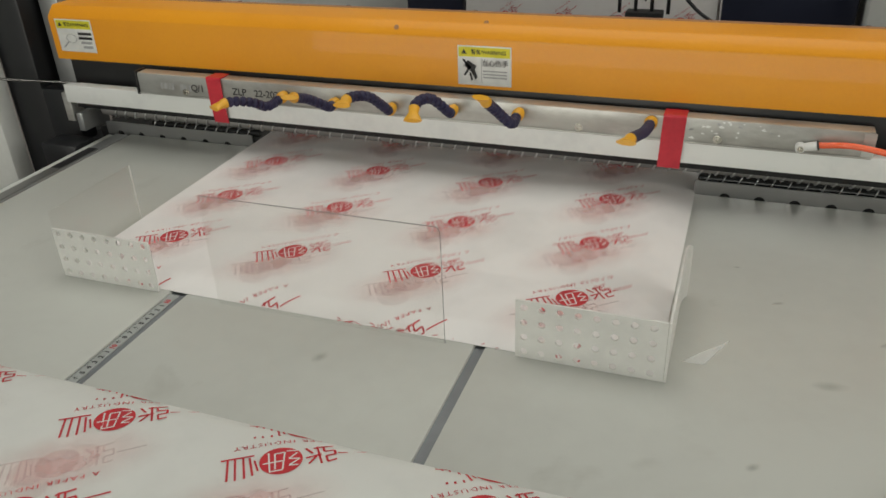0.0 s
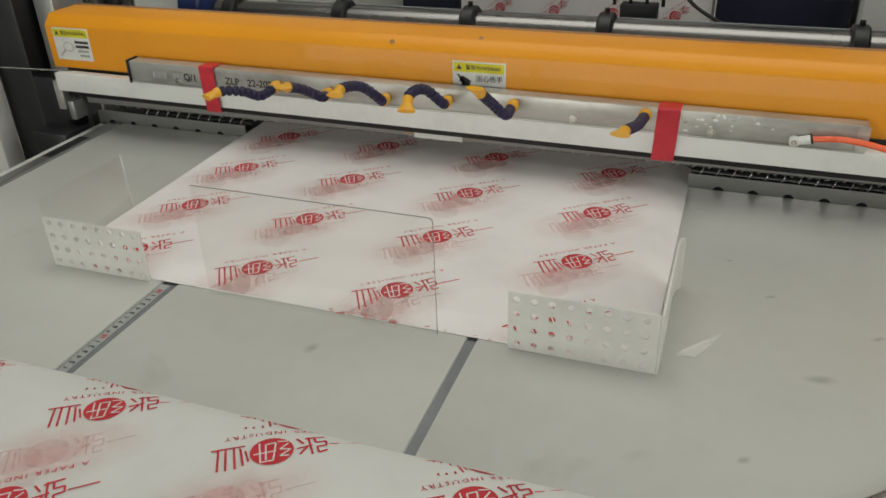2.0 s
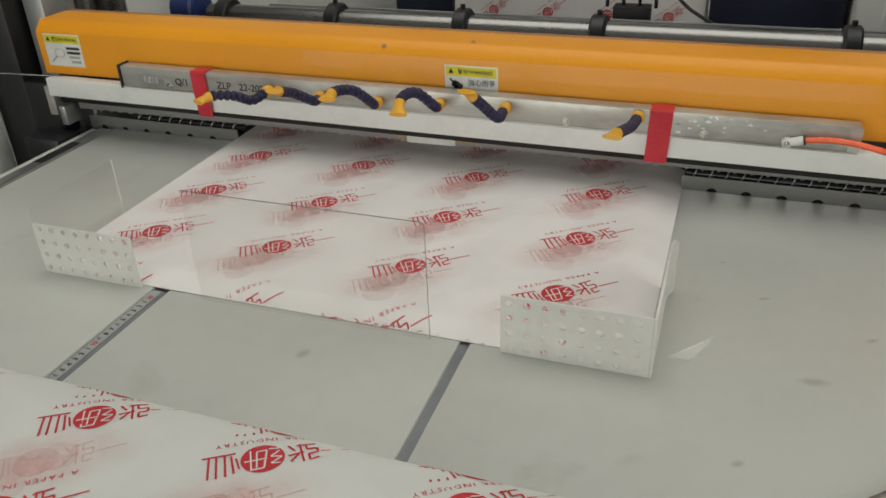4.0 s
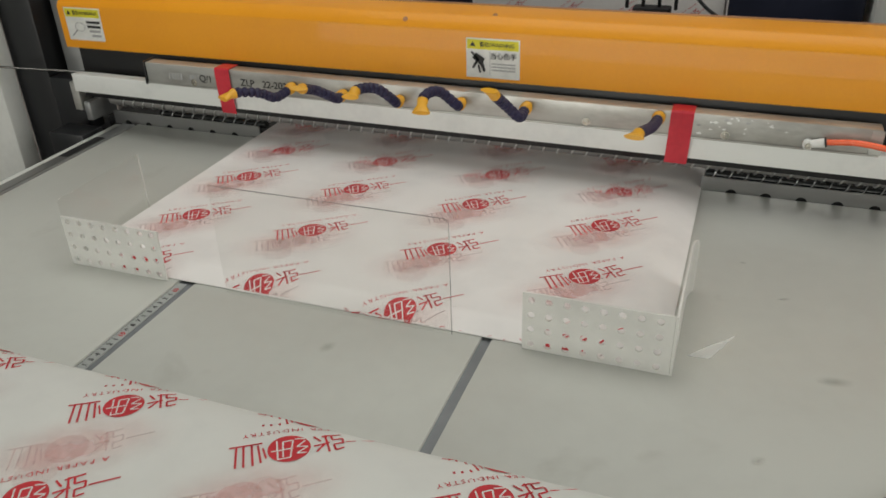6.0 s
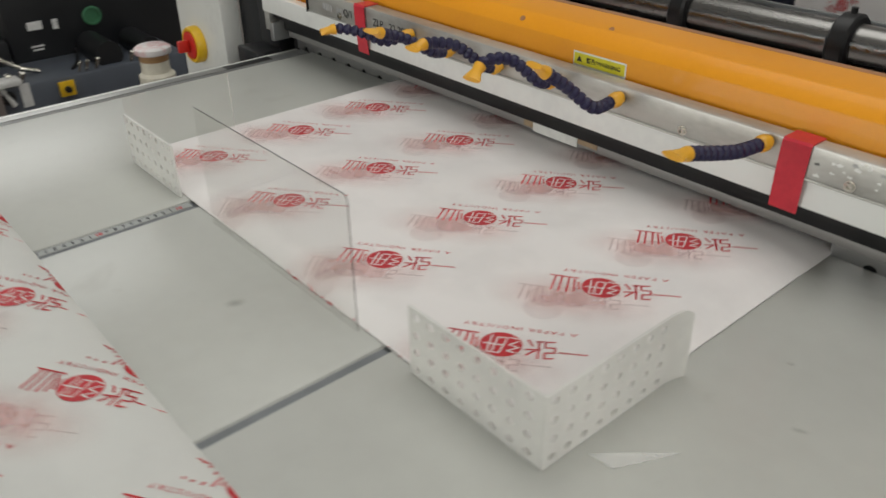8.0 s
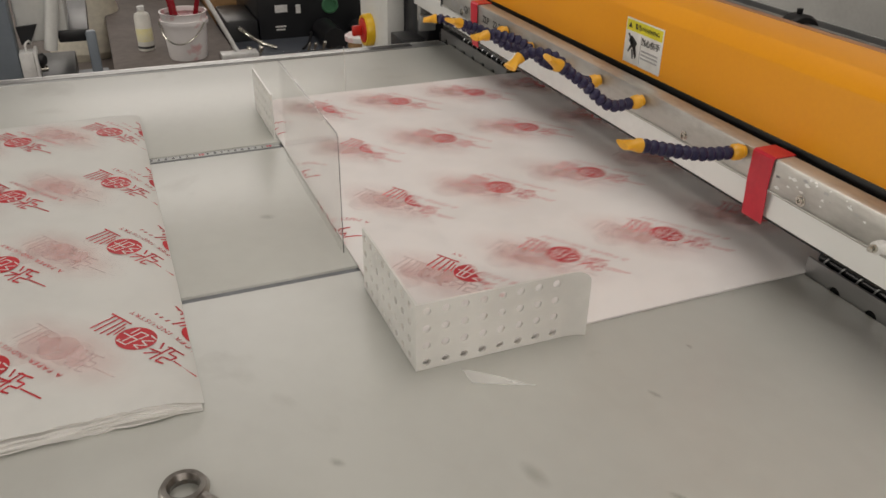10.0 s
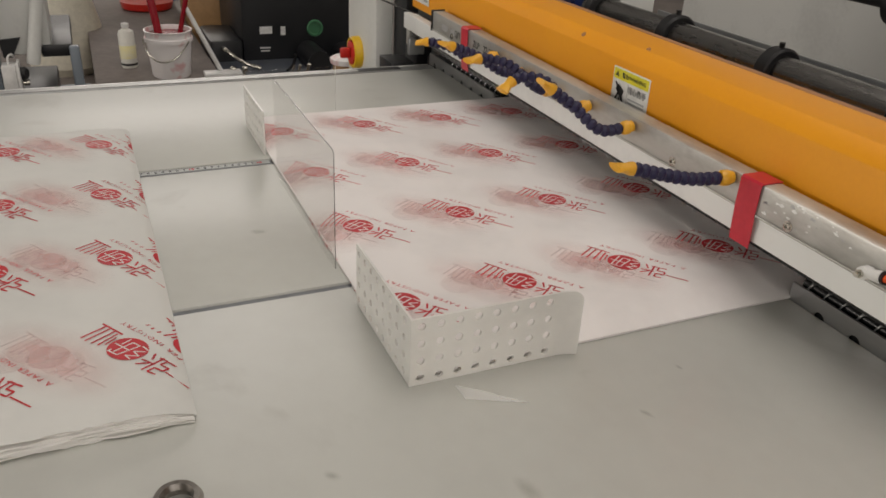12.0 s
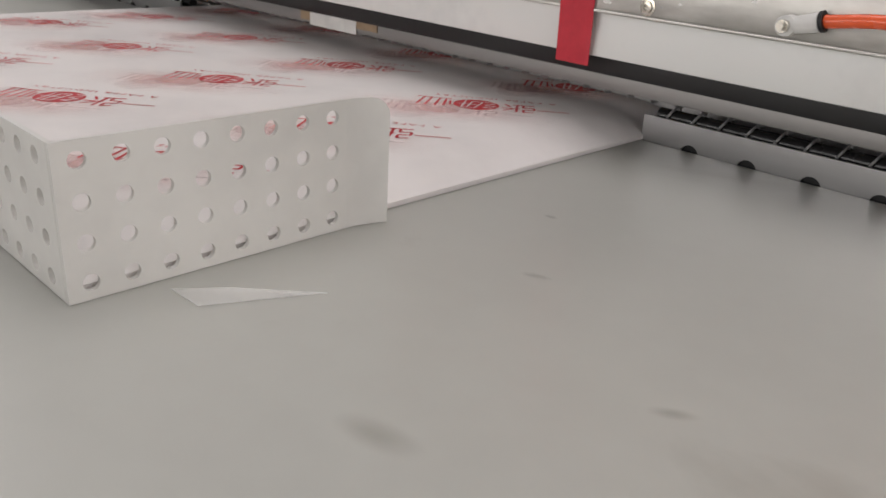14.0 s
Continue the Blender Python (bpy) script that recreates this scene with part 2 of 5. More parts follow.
def lathe(profile, centre, n=28, axis=(0, 0, 1), bm=None):
    own = bm if bm is not None else bmesh.new()
    q, c = frame_of(axis), Vector(centre)
    rings = [[own.verts.new(c + q @ Vector((r * math.cos(2 * math.pi * k / n), r * math.sin(2 * math.pi * k / n), h))) for k in range(n)] for r, h in profile]
    for a, b in zip(rings, rings[1:]):
        for k in range(n):
            own.faces.new((a[k], a[(k + 1) % n], b[(k + 1) % n], b[k]))
    own.faces.new(rings[0][::-1])
    own.faces.new(rings[-1])
    return own


def tube(points, radius, n=12, bm=None, radii=None):
    own = bm if bm is not None else bmesh.new()
    pts = [Vector(p) for p in points]
    rings = []
    for i, p in enumerate(pts):
        d = pts[min(i + 1, len(pts) - 1)] - pts[max(i - 1, 0)]
        q = frame_of(d)
        r = radii[i] if radii else radius
        rings.append([own.verts.new(p + q @ Vector((r * math.cos(2 * math.pi * k / n), r * math.sin(2 * math.pi * k / n), 0))) for k in range(n)])
    for a, b in zip(rings, rings[1:]):
        off = min(range(n), key=lambda o: sum((a[k].co - b[(k + o) % n].co).length for k in range(0, n, 3)))
        for k in range(n):
            own.faces.new((a[k], a[(k + 1) % n], b[(k + 1 + off) % n], b[(k + off) % n]))
    own.faces.new(rings[0][::-1])
    own.faces.new(rings[-1])
    return own


def spline(points, steps=8):
    pts = [Vector(p) for p in points]
    pts = [2 * pts[0] - pts[1]] + pts + [2 * pts[-1] - pts[-2]]
    out = []
    for i in range(1, len(pts) - 2):
        a, b, c, d = pts[i - 1:i + 3]
        for k in range(steps):
            t = k / steps
            out.append(0.5 * ((2 * b) + (c - a) * t + (2 * a - 5 * b + 4 * c - d) * t * t + (3 * b - a - 3 * c + d) * t ** 3))
    return out + [pts[-2]]


def extrude_outline(outline, x0, x1, bm=None):
    """A prism along x of an outline in (y, z)."""
    own = bm if bm is not None else bmesh.new()
    a = [own.verts.new((x0, y, z)) for y, z in outline]
    b = [own.verts.new((x1, y, z)) for y, z in outline]
    n = len(outline)
    for k in range(n):
        own.faces.new((a[k], a[(k + 1) % n], b[(k + 1) % n], b[k]))
    own.faces.new(a[::-1])
    own.faces.new(b)
    bmesh.ops.recalc_face_normals(own, faces=own.faces[:])
    return own


def text_part(name, words, size, m, mat, parent, label="", bold=0.0):
    curve = bpy.data.curves.new(name, "FONT")
    curve.body, curve.size, curve.align_x, curve.align_y = words, size, "CENTER", "CENTER"
    curve.extrude, curve.offset = 0.00012, bold
    tmp = bpy.data.objects.new(name, curve)
    scene.collection.objects.link(tmp)
    me = bpy.data.meshes.new_from_object(tmp.evaluated_get(bpy.context.evaluated_depsgraph_get()))
    bpy.data.objects.remove(tmp)
    bpy.data.curves.remove(curve)
    me.materials.clear()
    me.materials.append(mat)
    ob = new(name, me)
    ob.parent = parent
    ob.matrix_basis = m
    return tagged(ob, label)


TOP = 0.85

# ---- the hall ----
solid("floor", box(-9, 6, -6, 8, -0.1, 0), CONCRETE, "worn brown-grey concrete workshop floor", "floor", kind="structure")
roof = bmesh.new()
for a, b, c, d in ((-9, -2.2, -6, 8), (1.8, 6, -6, 8), (-2.2, 1.8, -6, 0.3), (-2.2, 1.8, 3.3, 8)):
    box(a, b, c, d, 5.0, 5.1, bm=roof)
solid("ceiling", roof, CEILING, "plain grey hall ceiling with a skylight", "ceiling", kind="structure")


def hall_wall(name, along, at, lo, hi, open_lo, open_hi, z0, z1, inward):
    """A wall with one wide opening; along 'x' or 'y', 0.2 thick."""
    bm = bmesh.new()
    for a, b, c, d in ((lo, open_lo, 0, 5), (open_hi, hi, 0, 5), (open_lo, open_hi, 0, z0), (open_lo, open_hi, z1, 5)):
        if b - a < 0.01 or d - c < 0.01:
            continue
        if along == "x":
            box(a, b, at, at + 0.2, c, d, bm=bm)
        else:
            box(at, at + 0.2, a, b, c, d, bm=bm)
    return solid(name, bm, WALL, "pale grey painted hall wall with a wide window opening", "wall", kind="structure")


hall_wall("wall_east", "y", 6.0, -6, 8, -2.6, 3.6, 1.8, 4.4, -1)
hall_wall("wall_south", "x", -6.2, -9, 6, -4.6, 1.6, 0.9, 4.2, 1)
hall_wall("wall_north", "x", 8.0, -9, 6, -4.6, 2.6, 2.1, 4.3, -1)
# this opening is made up to hold the added west lamp
hall_wall("wall_west", "y", -9.2, -6, 8, -0.6, 3.6, 2.1, 4.3, 1)

# ---- delivery table ----
table = thing("delivery_table", "light grey laminate delivery table of a sheet cutter, smudged", "table")
Y0, Y1 = -0.25, 1.270
part("table_panel", box(-0.8457, -0.4085, Y0, Y1, TOP - 0.018, TOP, 0.0015), TABLE, table)
part("table_panel", box(-0.3845, -0.0035, Y0, Y1, TOP - 0.018, TOP, 0.0015), TABLE, table)
part("table_panel", box(0.0085, 1.25, Y0, Y1, TOP - 0.018, TOP, 0.0015), TABLE, table)
part("slot_channel", box(-0.4083, -0.3847, Y0, Y1, TOP - 0.02, TOP - 0.0035), SLOT, table, "dark steel channel holding a tape measure")
part("slot_channel", box(-0.0033, 0.0083, Y0, Y1, TOP - 0.02, TOP - 0.0035), SLOT, table)
part("edge_strip", box(-0.874, -0.8460, Y0, 1.262, TOP - 0.03, TOP + 0.0015, 0.001), TRIM, table, "brushed metal edge strip")
# thin black patch painted as the cutter's dark reflection in the metal
part("strip_reflection", box(-0.8700, -0.8505, 1.090, 1.184, TOP + 0.0031, TOP + 0.0035), BLACK, table, "black patch for the dark machine's reflection in the insert")
part("edge_insert", box(-0.8705, -0.8500, Y0, 1.185, TOP + 0.0018, TOP + 0.0030), DARK, table, "dark satin metal insert")
part("edge_rail", box(-0.892, -0.8743, Y0, 1.262, TOP - 0.06, TOP - 0.001, 0.002), CABINET, table)
part("apron", box(-0.885, 1.24, Y0 + 0.02, 1.255, TOP - 0.12, TOP - 0.0205), CABINET, table)
for x in (-0.83, 1.18):
    for y in (Y0 + 0.08, 1.18):
        part("leg", box(x - 0.03, x + 0.03, y - 0.03, y + 0.03, 0, TOP - 0.12, 0.003), MACHINE, table)
ruler = part("tape_measure", box(-0.4075, -0.3945, Y0 + 0.05, 0.801, TOP - 0.0034, TOP - 0.0018), TAPE, table, "steel tape measure laid in the slot")


def tick_marks():
    bm = bmesh.new()
    y = 0.785
    for k in range(0, 700):
        yy = y - k * 0.001
        if yy < 0.15:
            break
        w = 0.0042 if k % 10 == 0 else (0.003 if k % 5 == 0 else 0.0018)
        x0 = -0.4073
        vs = [bm.verts.new(c) for c in ((x0, yy, TOP - 0.0017), (x0 + w, yy, TOP - 0.0017), (x0 + w, yy + 0.0003, TOP - 0.0017), (x0, yy + 0.0003, TOP - 0.0017))]
        bm.faces.new(vs)
    return bm


part("tick_marks", tick_marks(), STICKBLACK, ruler)
for k in range(0, 40):
    yy = 0.785 - k * 0.01
    words = str(k % 10) if k % 10 else "10"
    text_part("digit", words, 0.0085, pose(-0.3995, yy, TOP - 0.0016, 0, 0, 90), STICKBLACK if k % 10 else INK, ruler, bold=0.0003)

# ---- notched plate, spring rod and sides behind the table ----
bed = thing("cutter_bed", "steel feed bed of the sheet cutter with a notched front plate", "machine part")


def notched_plate(x0, x1, z0, z1, pitch, r, first):
    bm = bmesh.new()
    pts = [(x0, z1), (x0, z0)]
    x = first
    while x + r < x1 - 0.004:
        if x - r > x0 + 0.004:
            pts += [(x - r * math.cos(a), z0 + r * 1.05 * math.sin(a)) for a in [math.pi * k / 8 for k in range(9)]]
        x += pitch
    pts += [(x1, z0), (x1, z1)]
    a = [bm.verts.new((px, 1.2712, pz)) for px, pz in pts]
    b = [bm.verts.new((px, 1.2742, pz)) for px, pz in pts]
    n = len(pts)
    bm.faces.new(a)
    bm.faces.new(b[::-1])
    for k in range(n):
        bm.faces.new((a[k], b[k], b[(k + 1) % n], a[(k + 1) % n]))
    bmesh.ops.recalc_face_normals(bm, faces=bm.faces[:])
    return bm


part("notched_plate", notched_plate(-0.90, -0.575, TOP - 0.004, 0.871, 0.048, 0.0085, -0.90 + 0.03), BLADE, bed, "ground steel plate with round notches")
part("notched_plate", notched_plate(0.192, 1.05, TOP - 0.004, 0.871, 0.0485, 0.0085, 0.2365), BLADE, bed, "ground steel plate with round notches")
part("dark_trough", box(-0.92, 1.05, 1.276, 1.40, TOP - 0.05, TOP - 0.01), BLACK, bed)
part("feed_plate", box(-0.60, 0.26, 1.345, 1.95, TOP + 0.002, TOP + 0.011), BLACK, bed)
part("notch_backing", box(-0.92, -0.566, 1.2750, 1.336, TOP - 0.0095, 0.8590), BLACK, bed)
part("notch_backing", box(0.200, 1.05, 1.2750, 1.336, TOP - 0.0095, 0.8590), BLACK, bed)
part("bed_body", box(-0.92, 1.05, 1.276, 2.1, 0.35, TOP - 0.052), BLACKFRAME, bed)
rod = part("spring_rod", cyl((0.197, 1.288, 0.8695), (1.03, 1.288, 0.8695), 0.0064, n=16), RODSTEEL, bed, "black rod wound with a bright spring")
rod_left = part("spring_rod", cyl((-0.80, 1.288, 0.8695), (-0.568, 1.288, 0.8695), 0.0064, n=16), RODSTEEL, bed, "black rod wound with a bright spring")
roller = part("hold_down_roller", cyl((-0.90, 1.277, 0.8935), (1.03, 1.277, 0.8935), 0.0108, n=24), PRESS, bed, "steel roller with wire loops over the paper")
ring_bm = bmesh.new()
loops = []
for k in range(18):
    a = 2 * math.pi * k / 18
    row = []
    for m in range(6):
        b = 2 * math.pi * m / 6
        r = 0.0090 + 0.0011 * math.cos(b)
        row.append(ring_bm.verts.new((0.0011 * math.sin(b) + 0.0045 * math.sin(a), r * math.cos(a), r * math.sin(a))))
    loops.append(row)
for k in range(18):
    for m in range(6):
        ring_bm.faces.new((loops[k][m], loops[(k + 1) % 18][m], loops[(k + 1) % 18][(m + 1) % 6], loops[k][(m + 1) % 6]))
bmesh.ops.recalc_face_normals(ring_bm, faces=ring_bm.faces[:])
ring_me = finish(ring_bm, "spring_coil", BRIGHT)
for holder, first, count, z in ((rod, 0.208, 36, 0.8695), (rod_left, -0.793, 10, 0.8695)):
    for k in range(count):
        ob = new("spring_coil", ring_me)
        ob.parent = holder
        ob.location = (first + k * 0.0227, 1.288, z)
for k in range(83):
    ob = new("wire_loop", ring_me)
    ob.parent = roller
    ob.location = (-0.865 + k * 0.0227, 1.277, 0.8935)
    ob.scale = (1.3, 1.36, 1.36)
part("side_block", box(-0.922, -0.908, 1.225, 1.262, 0.866, 0.902, 0.002), TRIM, bed)
part("side_block", box(-0.955, -0.937, 1.235, 1.265, 0.880, 0.935, 0.002), STEEL, bed)
part("side_block", box(-0.98, -0.90, 1.18, 1.235, TOP - 0.05, TOP + 0.003, 0.003), BLACKFRAME, bed)

# ---- blower rail ----
rail = thing("air_blower_rail", "white bar with a worn steel air channel across the cutter", "machine rail", at=(0, 0, -0.0015))
rail.rotation_euler = (0, radians(0.3), 0)
part("white_bar", box(-0.93, 1.04, 1.2165, 1.238, 0.9215, 0.9545, 0.0015), WHITEPAINT, rail, "white enamelled bar, a little scuffed")
part("rubber_strip", box(-0.93, 1.04, 1.2390, 1.2445, 0.9050, 0.9300, 0.0005), BLACK, rail, "black strip under the white bar")
part("steel_channel", box(-0.752, 0.403, 1.2105, 1.2360, 0.9548, 0.9915, 0.002), STEEL, rail, "worn steel air channel, scratched and stained")
part("channel_lip", box(-0.752, 0.403, 1.2085, 1.2104, 0.9548, 0.9572, 0.0005), STEEL, rail)
part("end_cap", box(0.390, 0.4045, 1.2090, 1.2102, 0.957, 0.990), STEEL, rail)
part("end_clip", box(-0.7560, -0.7522, 1.2080, 1.2365, 0.953, 0.9935, 0.0008), BLACK, rail)
for x in (-0.655, -0.02 + 0.04, 0.2115):
    sc = part("screw", lathe([(0.0062, 0), (0.0062, 0.0008), (0.0042, 0.0010), (0.0040, 0.0026), (0.0022, 0.0028), (0.0020, 0.0012)], (x, 1.2104, 0.9635), 16, (0, -1, 0)), NICKEL, rail)
def tape_band(x0, x1, z0, shift):
    """Tape folded over the rail, with its lower end leaning."""
    bm = bmesh.new()
    outer = [(1.2366, 0.9930, 0), (1.2095, 0.9935, 0), (1.2070, 0.9910, 0), (1.2080, 0.957, 0.4), (1.2092, 0.945, 0.5), (1.2125, z0, 1.0)]
    inner = [(1.2366, 0.9920, 0), (1.2098, 0.9921, 0), (1.2078, 0.9900, 0), (1.2088, 0.957, 0.4), (1.2100, 0.945, 0.5), (1.2133, z0, 1.0)]
    loop = outer + inner[::-1]
    a = [bm.verts.new((x0 + shift * f, y, z)) for y, z, f in loop]
    b = [bm.verts.new((x1 + shift * f, y, z)) for y, z, f in loop]
    n = len(loop)
    for k in range(n):
        bm.faces.new((a[k], a[(k + 1) % n], b[(k + 1) % n], b[k]))
    for k in range(5):
        bm.faces.new((a[k], a[k + 1], a[n - 2 - k], a[n - 1 - k]))
        bm.faces.new((b[k], b[k + 1], b[n - 2 - k], b[n - 1 - k]))
    bmesh.ops.recalc_face_normals(bm, faces=bm.faces[:])
    return bm


part("red_tape", tape_band(-0.608, -0.580, 0.914, 0.0), REDTAPE, rail, "red adhesive tape wrapped round the rail")
part("red_tape", tape_band(0.1375, 0.1685, 0.9140, -0.003), REDTAPE, rail, "red adhesive tape wrapped round the rail")
# worn stencil marks on the steel
for x, words in ((-0.630, "Q/1"), (-0.548, "ZLP"), (-0.492, "22-2020")):
    text_part("stencil_words", words, 0.0165, pose(x, 1.2102, 0.9715, 90), STICKBLACK, rail, bold=0.0002)
for x, w in ((-0.705, 0.004), (-0.698, 0.006), (-0.689, 0.003), (-0.683, 0.005), (-0.664, 0.003), (-0.659, 0.006), (-0.648, 0.004)):
    part("stencil_mark", box(x, x + w, 1.2100, 1.2104, 0.966, 0.977), FAINTGREY, rail)
flake_rng = random.Random(17)
for k in range(26):
    x, z, r = flake_rng.uniform(0.172, 0.300), flake_rng.uniform(0.9585, 0.9895), flake_rng.uniform(0.0010, 0.0034)
    bm = bmesh.new()
    ring = [(x + r * flake_rng.uniform(0.5, 1.5) * math.cos(a), z + r * flake_rng.uniform(0.3, 0.8) * math.sin(a)) for a in [2 * math.pi * m / 9 for m in range(9)]]
    front = [bm.verts.new((u, 1.2101, w)) for u, w in ring]
    rear = [bm.verts.new((u, 1.2106, w)) for u, w in ring]
    bm.faces.new(front)
    for m in range(9):
        bm.faces.new((front[m], rear[m], rear[(m + 1) % 9], front[(m + 1) % 9]))
    part("paint_flake", bm, FAINTGREY if k % 4 == 0 else WHITEPAINT, rail)
elbow = part("air_fitting", lathe([(0.0046, 0), (0.0046, 0.003), (0.0064, 0.004), (0.0064, 0.013), (0.004, 0.0142)], (0.316, 1.2104, 0.9660), 20, (0, -1, 0)), FITTING, rail, "white push-in air fitting")
part("fitting_screw", lathe([(0.0042, 0), (0.0042, 0.003), (0.0025, 0.003), (0.0025, 0.0065)], (0.316, 1.1960, 0.9660), 8, (0, -1, 0)), NICKEL, elbow)
part("fitting_sleeve", cyl((0.321, 1.2020, 0.9670), (0.3355, 1.2012, 0.9708), 0.0054, 0.0062), FITTING, elbow)
part("fitting_collar", cyl((0.3358, 1.2012, 0.9709), (0.3380, 1.2012, 0.9715), 0.0065), BLACK, elbow)
part("orange_air_hose", tube(spline([(0.3382, 1.2012, 0.9715), (0.38, 1.197, 0.9755), (0.44, 1.19, 0.967), (0.55, 1.19, 0.935), (0.70, 1.23, 0.88), (0.80, 1.29, 0.80)], 10), 0.0041, 14), ORANGETUBE, rail, "orange polyurethane air hose")


def blower(base, points):
    """A jointed blue hose with a yellow base and a flared yellow nozzle."""
    h = thing("blower_hose", "jointed dark blue coolant hose with yellow nozzle on the rail", "hose", group="blower hoses on the rail")
    pts = spline([base] + points, 24)
    dist = [0.0]
    for a, b in zip(pts, pts[1:]):
        dist.append(dist[-1] + (b - a).length)
    total = dist[-1]

    def at(d):
        for i in range(len(dist) - 1):
            if dist[i + 1] >= d:
                return pts[i].lerp(pts[i + 1], (d - dist[i]) / max(1e-9, dist[i + 1] - dist[i]))
        return pts[-1]
    part("base_fitting", tube([at(0), at(0.004), at(0.006), at(0.013), at(0.017)], 0, 14, radii=[0.0075, 0.0075, 0.0092, 0.0092, 0.0065]), YELLOWHOSE, h)
    d = 0.017
    tip = total - 0.022
    n = max(3, round((tip - d) / 0.0105))
    step = (tip - d) / n
    prof = ((0.0, 0.0052), (0.25, 0.0078), (0.6, 0.0078), (0.8, 0.0060), (1.0, 0.0052))
    for k in range(n):
        part("hose_joint", tube([at(d + (k + u) * step) for u, _ in prof], 0, 10, radii=[r for _, r in prof]), BLUEHOSE, h)
    bm = tube([at(tip), at(tip + 0.005), at(tip + 0.009), at(tip + 0.021), pts[-1]], 0, 16, radii=[0.0078, 0.0074, 0.0066, 0.0128, 0.0130])
    d = (pts[-1] - at(tip)).normalized()
    flat_axis = d.cross(Vector((0, 0, 1))).normalized().cross(d).normalized()
    for v in bm.verts:
        f = min(1.0, max(0.0, ((v.co - at(tip)).dot(d) - 0.006) / 0.015))
        mid = at(tip) + d * (v.co - at(tip)).dot(d)
        v.co -= flat_axis * (v.co - mid).dot(flat_axis) * 0.72 * f
    part("nozzle", bm, YELLOWHOSE, h)
    return h


HOSES = [
    ((0.127, 1.2080, 0.981), [(0.127, 1.190, 0.982), (0.124, 1.155, 0.984), (0.119, 1.120, 0.991), (0.116, 1.085, 1.000), (0.113, 1.059, 1.004)]),
    ((-0.062, 1.2080, 0.979), [(-0.062, 1.190, 0.977), (-0.060, 1.155, 0.980), (-0.072, 1.120, 1.010), (-0.078, 1.073, 1.043)]),
    ((-0.164, 1.2080, 0.976), [(-0.164, 1.192, 0.975), (-0.158, 1.165, 0.986), (-0.172, 1.135, 1.014), (-0.180, 1.100, 1.018), (-0.176, 1.073, 1.003)]),
    ((-0.265, 1.2080, 0.971), [(-0.265, 1.192, 0.970), (-0.258, 1.165, 0.984), (-0.270, 1.135, 1.010), (-0.281, 1.100, 1.019), (-0.279, 1.068, 1.018)]),
    ((-0.362, 1.2080, 0.972), [(-0.362, 1.192, 0.971), (-0.352, 1.160, 0.980), (-0.362, 1.125, 1.002), (-0.364, 1.095, 1.014), (-0.356, 1.062, 1.026)]),
    ((-0.455, 1.2080, 0.976), [(-0.455, 1.192, 0.974), (-0.460, 1.160, 0.972), (-0.468, 1.130, 0.988), (-0.485, 1.100, 0.997), (-0.497, 1.075, 0.994)]),
]
for b, p in HOSES:
    blower(b, p)

# ---- knife unit: orange cover, black beam, press plate (moves up and down) ----
knife = thing("knife_unit", "orange enamelled cutter cover over a black knife beam", "cutter")
cover = part("cover", extrude_outline([(1.246, 0.9390), (1.246, 1.0130), (1.2475, 1.0160), (1.2620, 1.0310), (1.2660, 1.0325), (1.3300, 1.0325), (1.3300, 0.9390)], -0.948, 1.02), ORANGE, knife, "orange enamelled sheet-metal cover")
part("cover_edge", box(-0.940, 1.015, 1.3302, 1.3420, 1.020, 1.0330, 0.001), EDGE, knife)
part("knife_beam", box(-0.925, 1.01, 1.2500, 1.2605, 0.8840, 0.9386, 0.001), BLACK, knife, "black knife beam")
part("press_plate", box(-0.90, 1.00, 1.2535, 1.2575, 0.8716, 0.8838, 0.0004), PRESS, knife, "dull ground press plate")
part("knife_blade", box(-0.90, 1.00, 1.3375, 1.3395, 0.8470, 0.9386), BLADE, knife)
part("paper_scrap", box(-0.240, -0.158, 1.2520, 1.2532, 0.8700, 0.8838), STICKER, knife, "strip of white paper stuck to the press plate")
part("tape_scrap", box(-0.258, -0.2405, 1.2521, 1.2532, 0.8745, 0.8838), BROWNTAPE, knife, "torn brown tape beside the paper strip")
part("tape_scrap", box(-0.1575, -0.124, 1.2521, 1.2532, 0.8765, 0.8838), BROWNTAPE, knife, "torn brown tape beside the paper strip")
for x, y, z in ((-0.27, 1.2545, 1.0235), (-0.13, 1.2680, 1.0325), (0.45, 1.2545, 1.0235)):
    part("cover_bolt", lathe([(0.004, 0), (0.004, 0.0008), (0.002, 0.0010)], (x, y, z), 12, (0, -0.72, 0.7)), EDGE, knife)


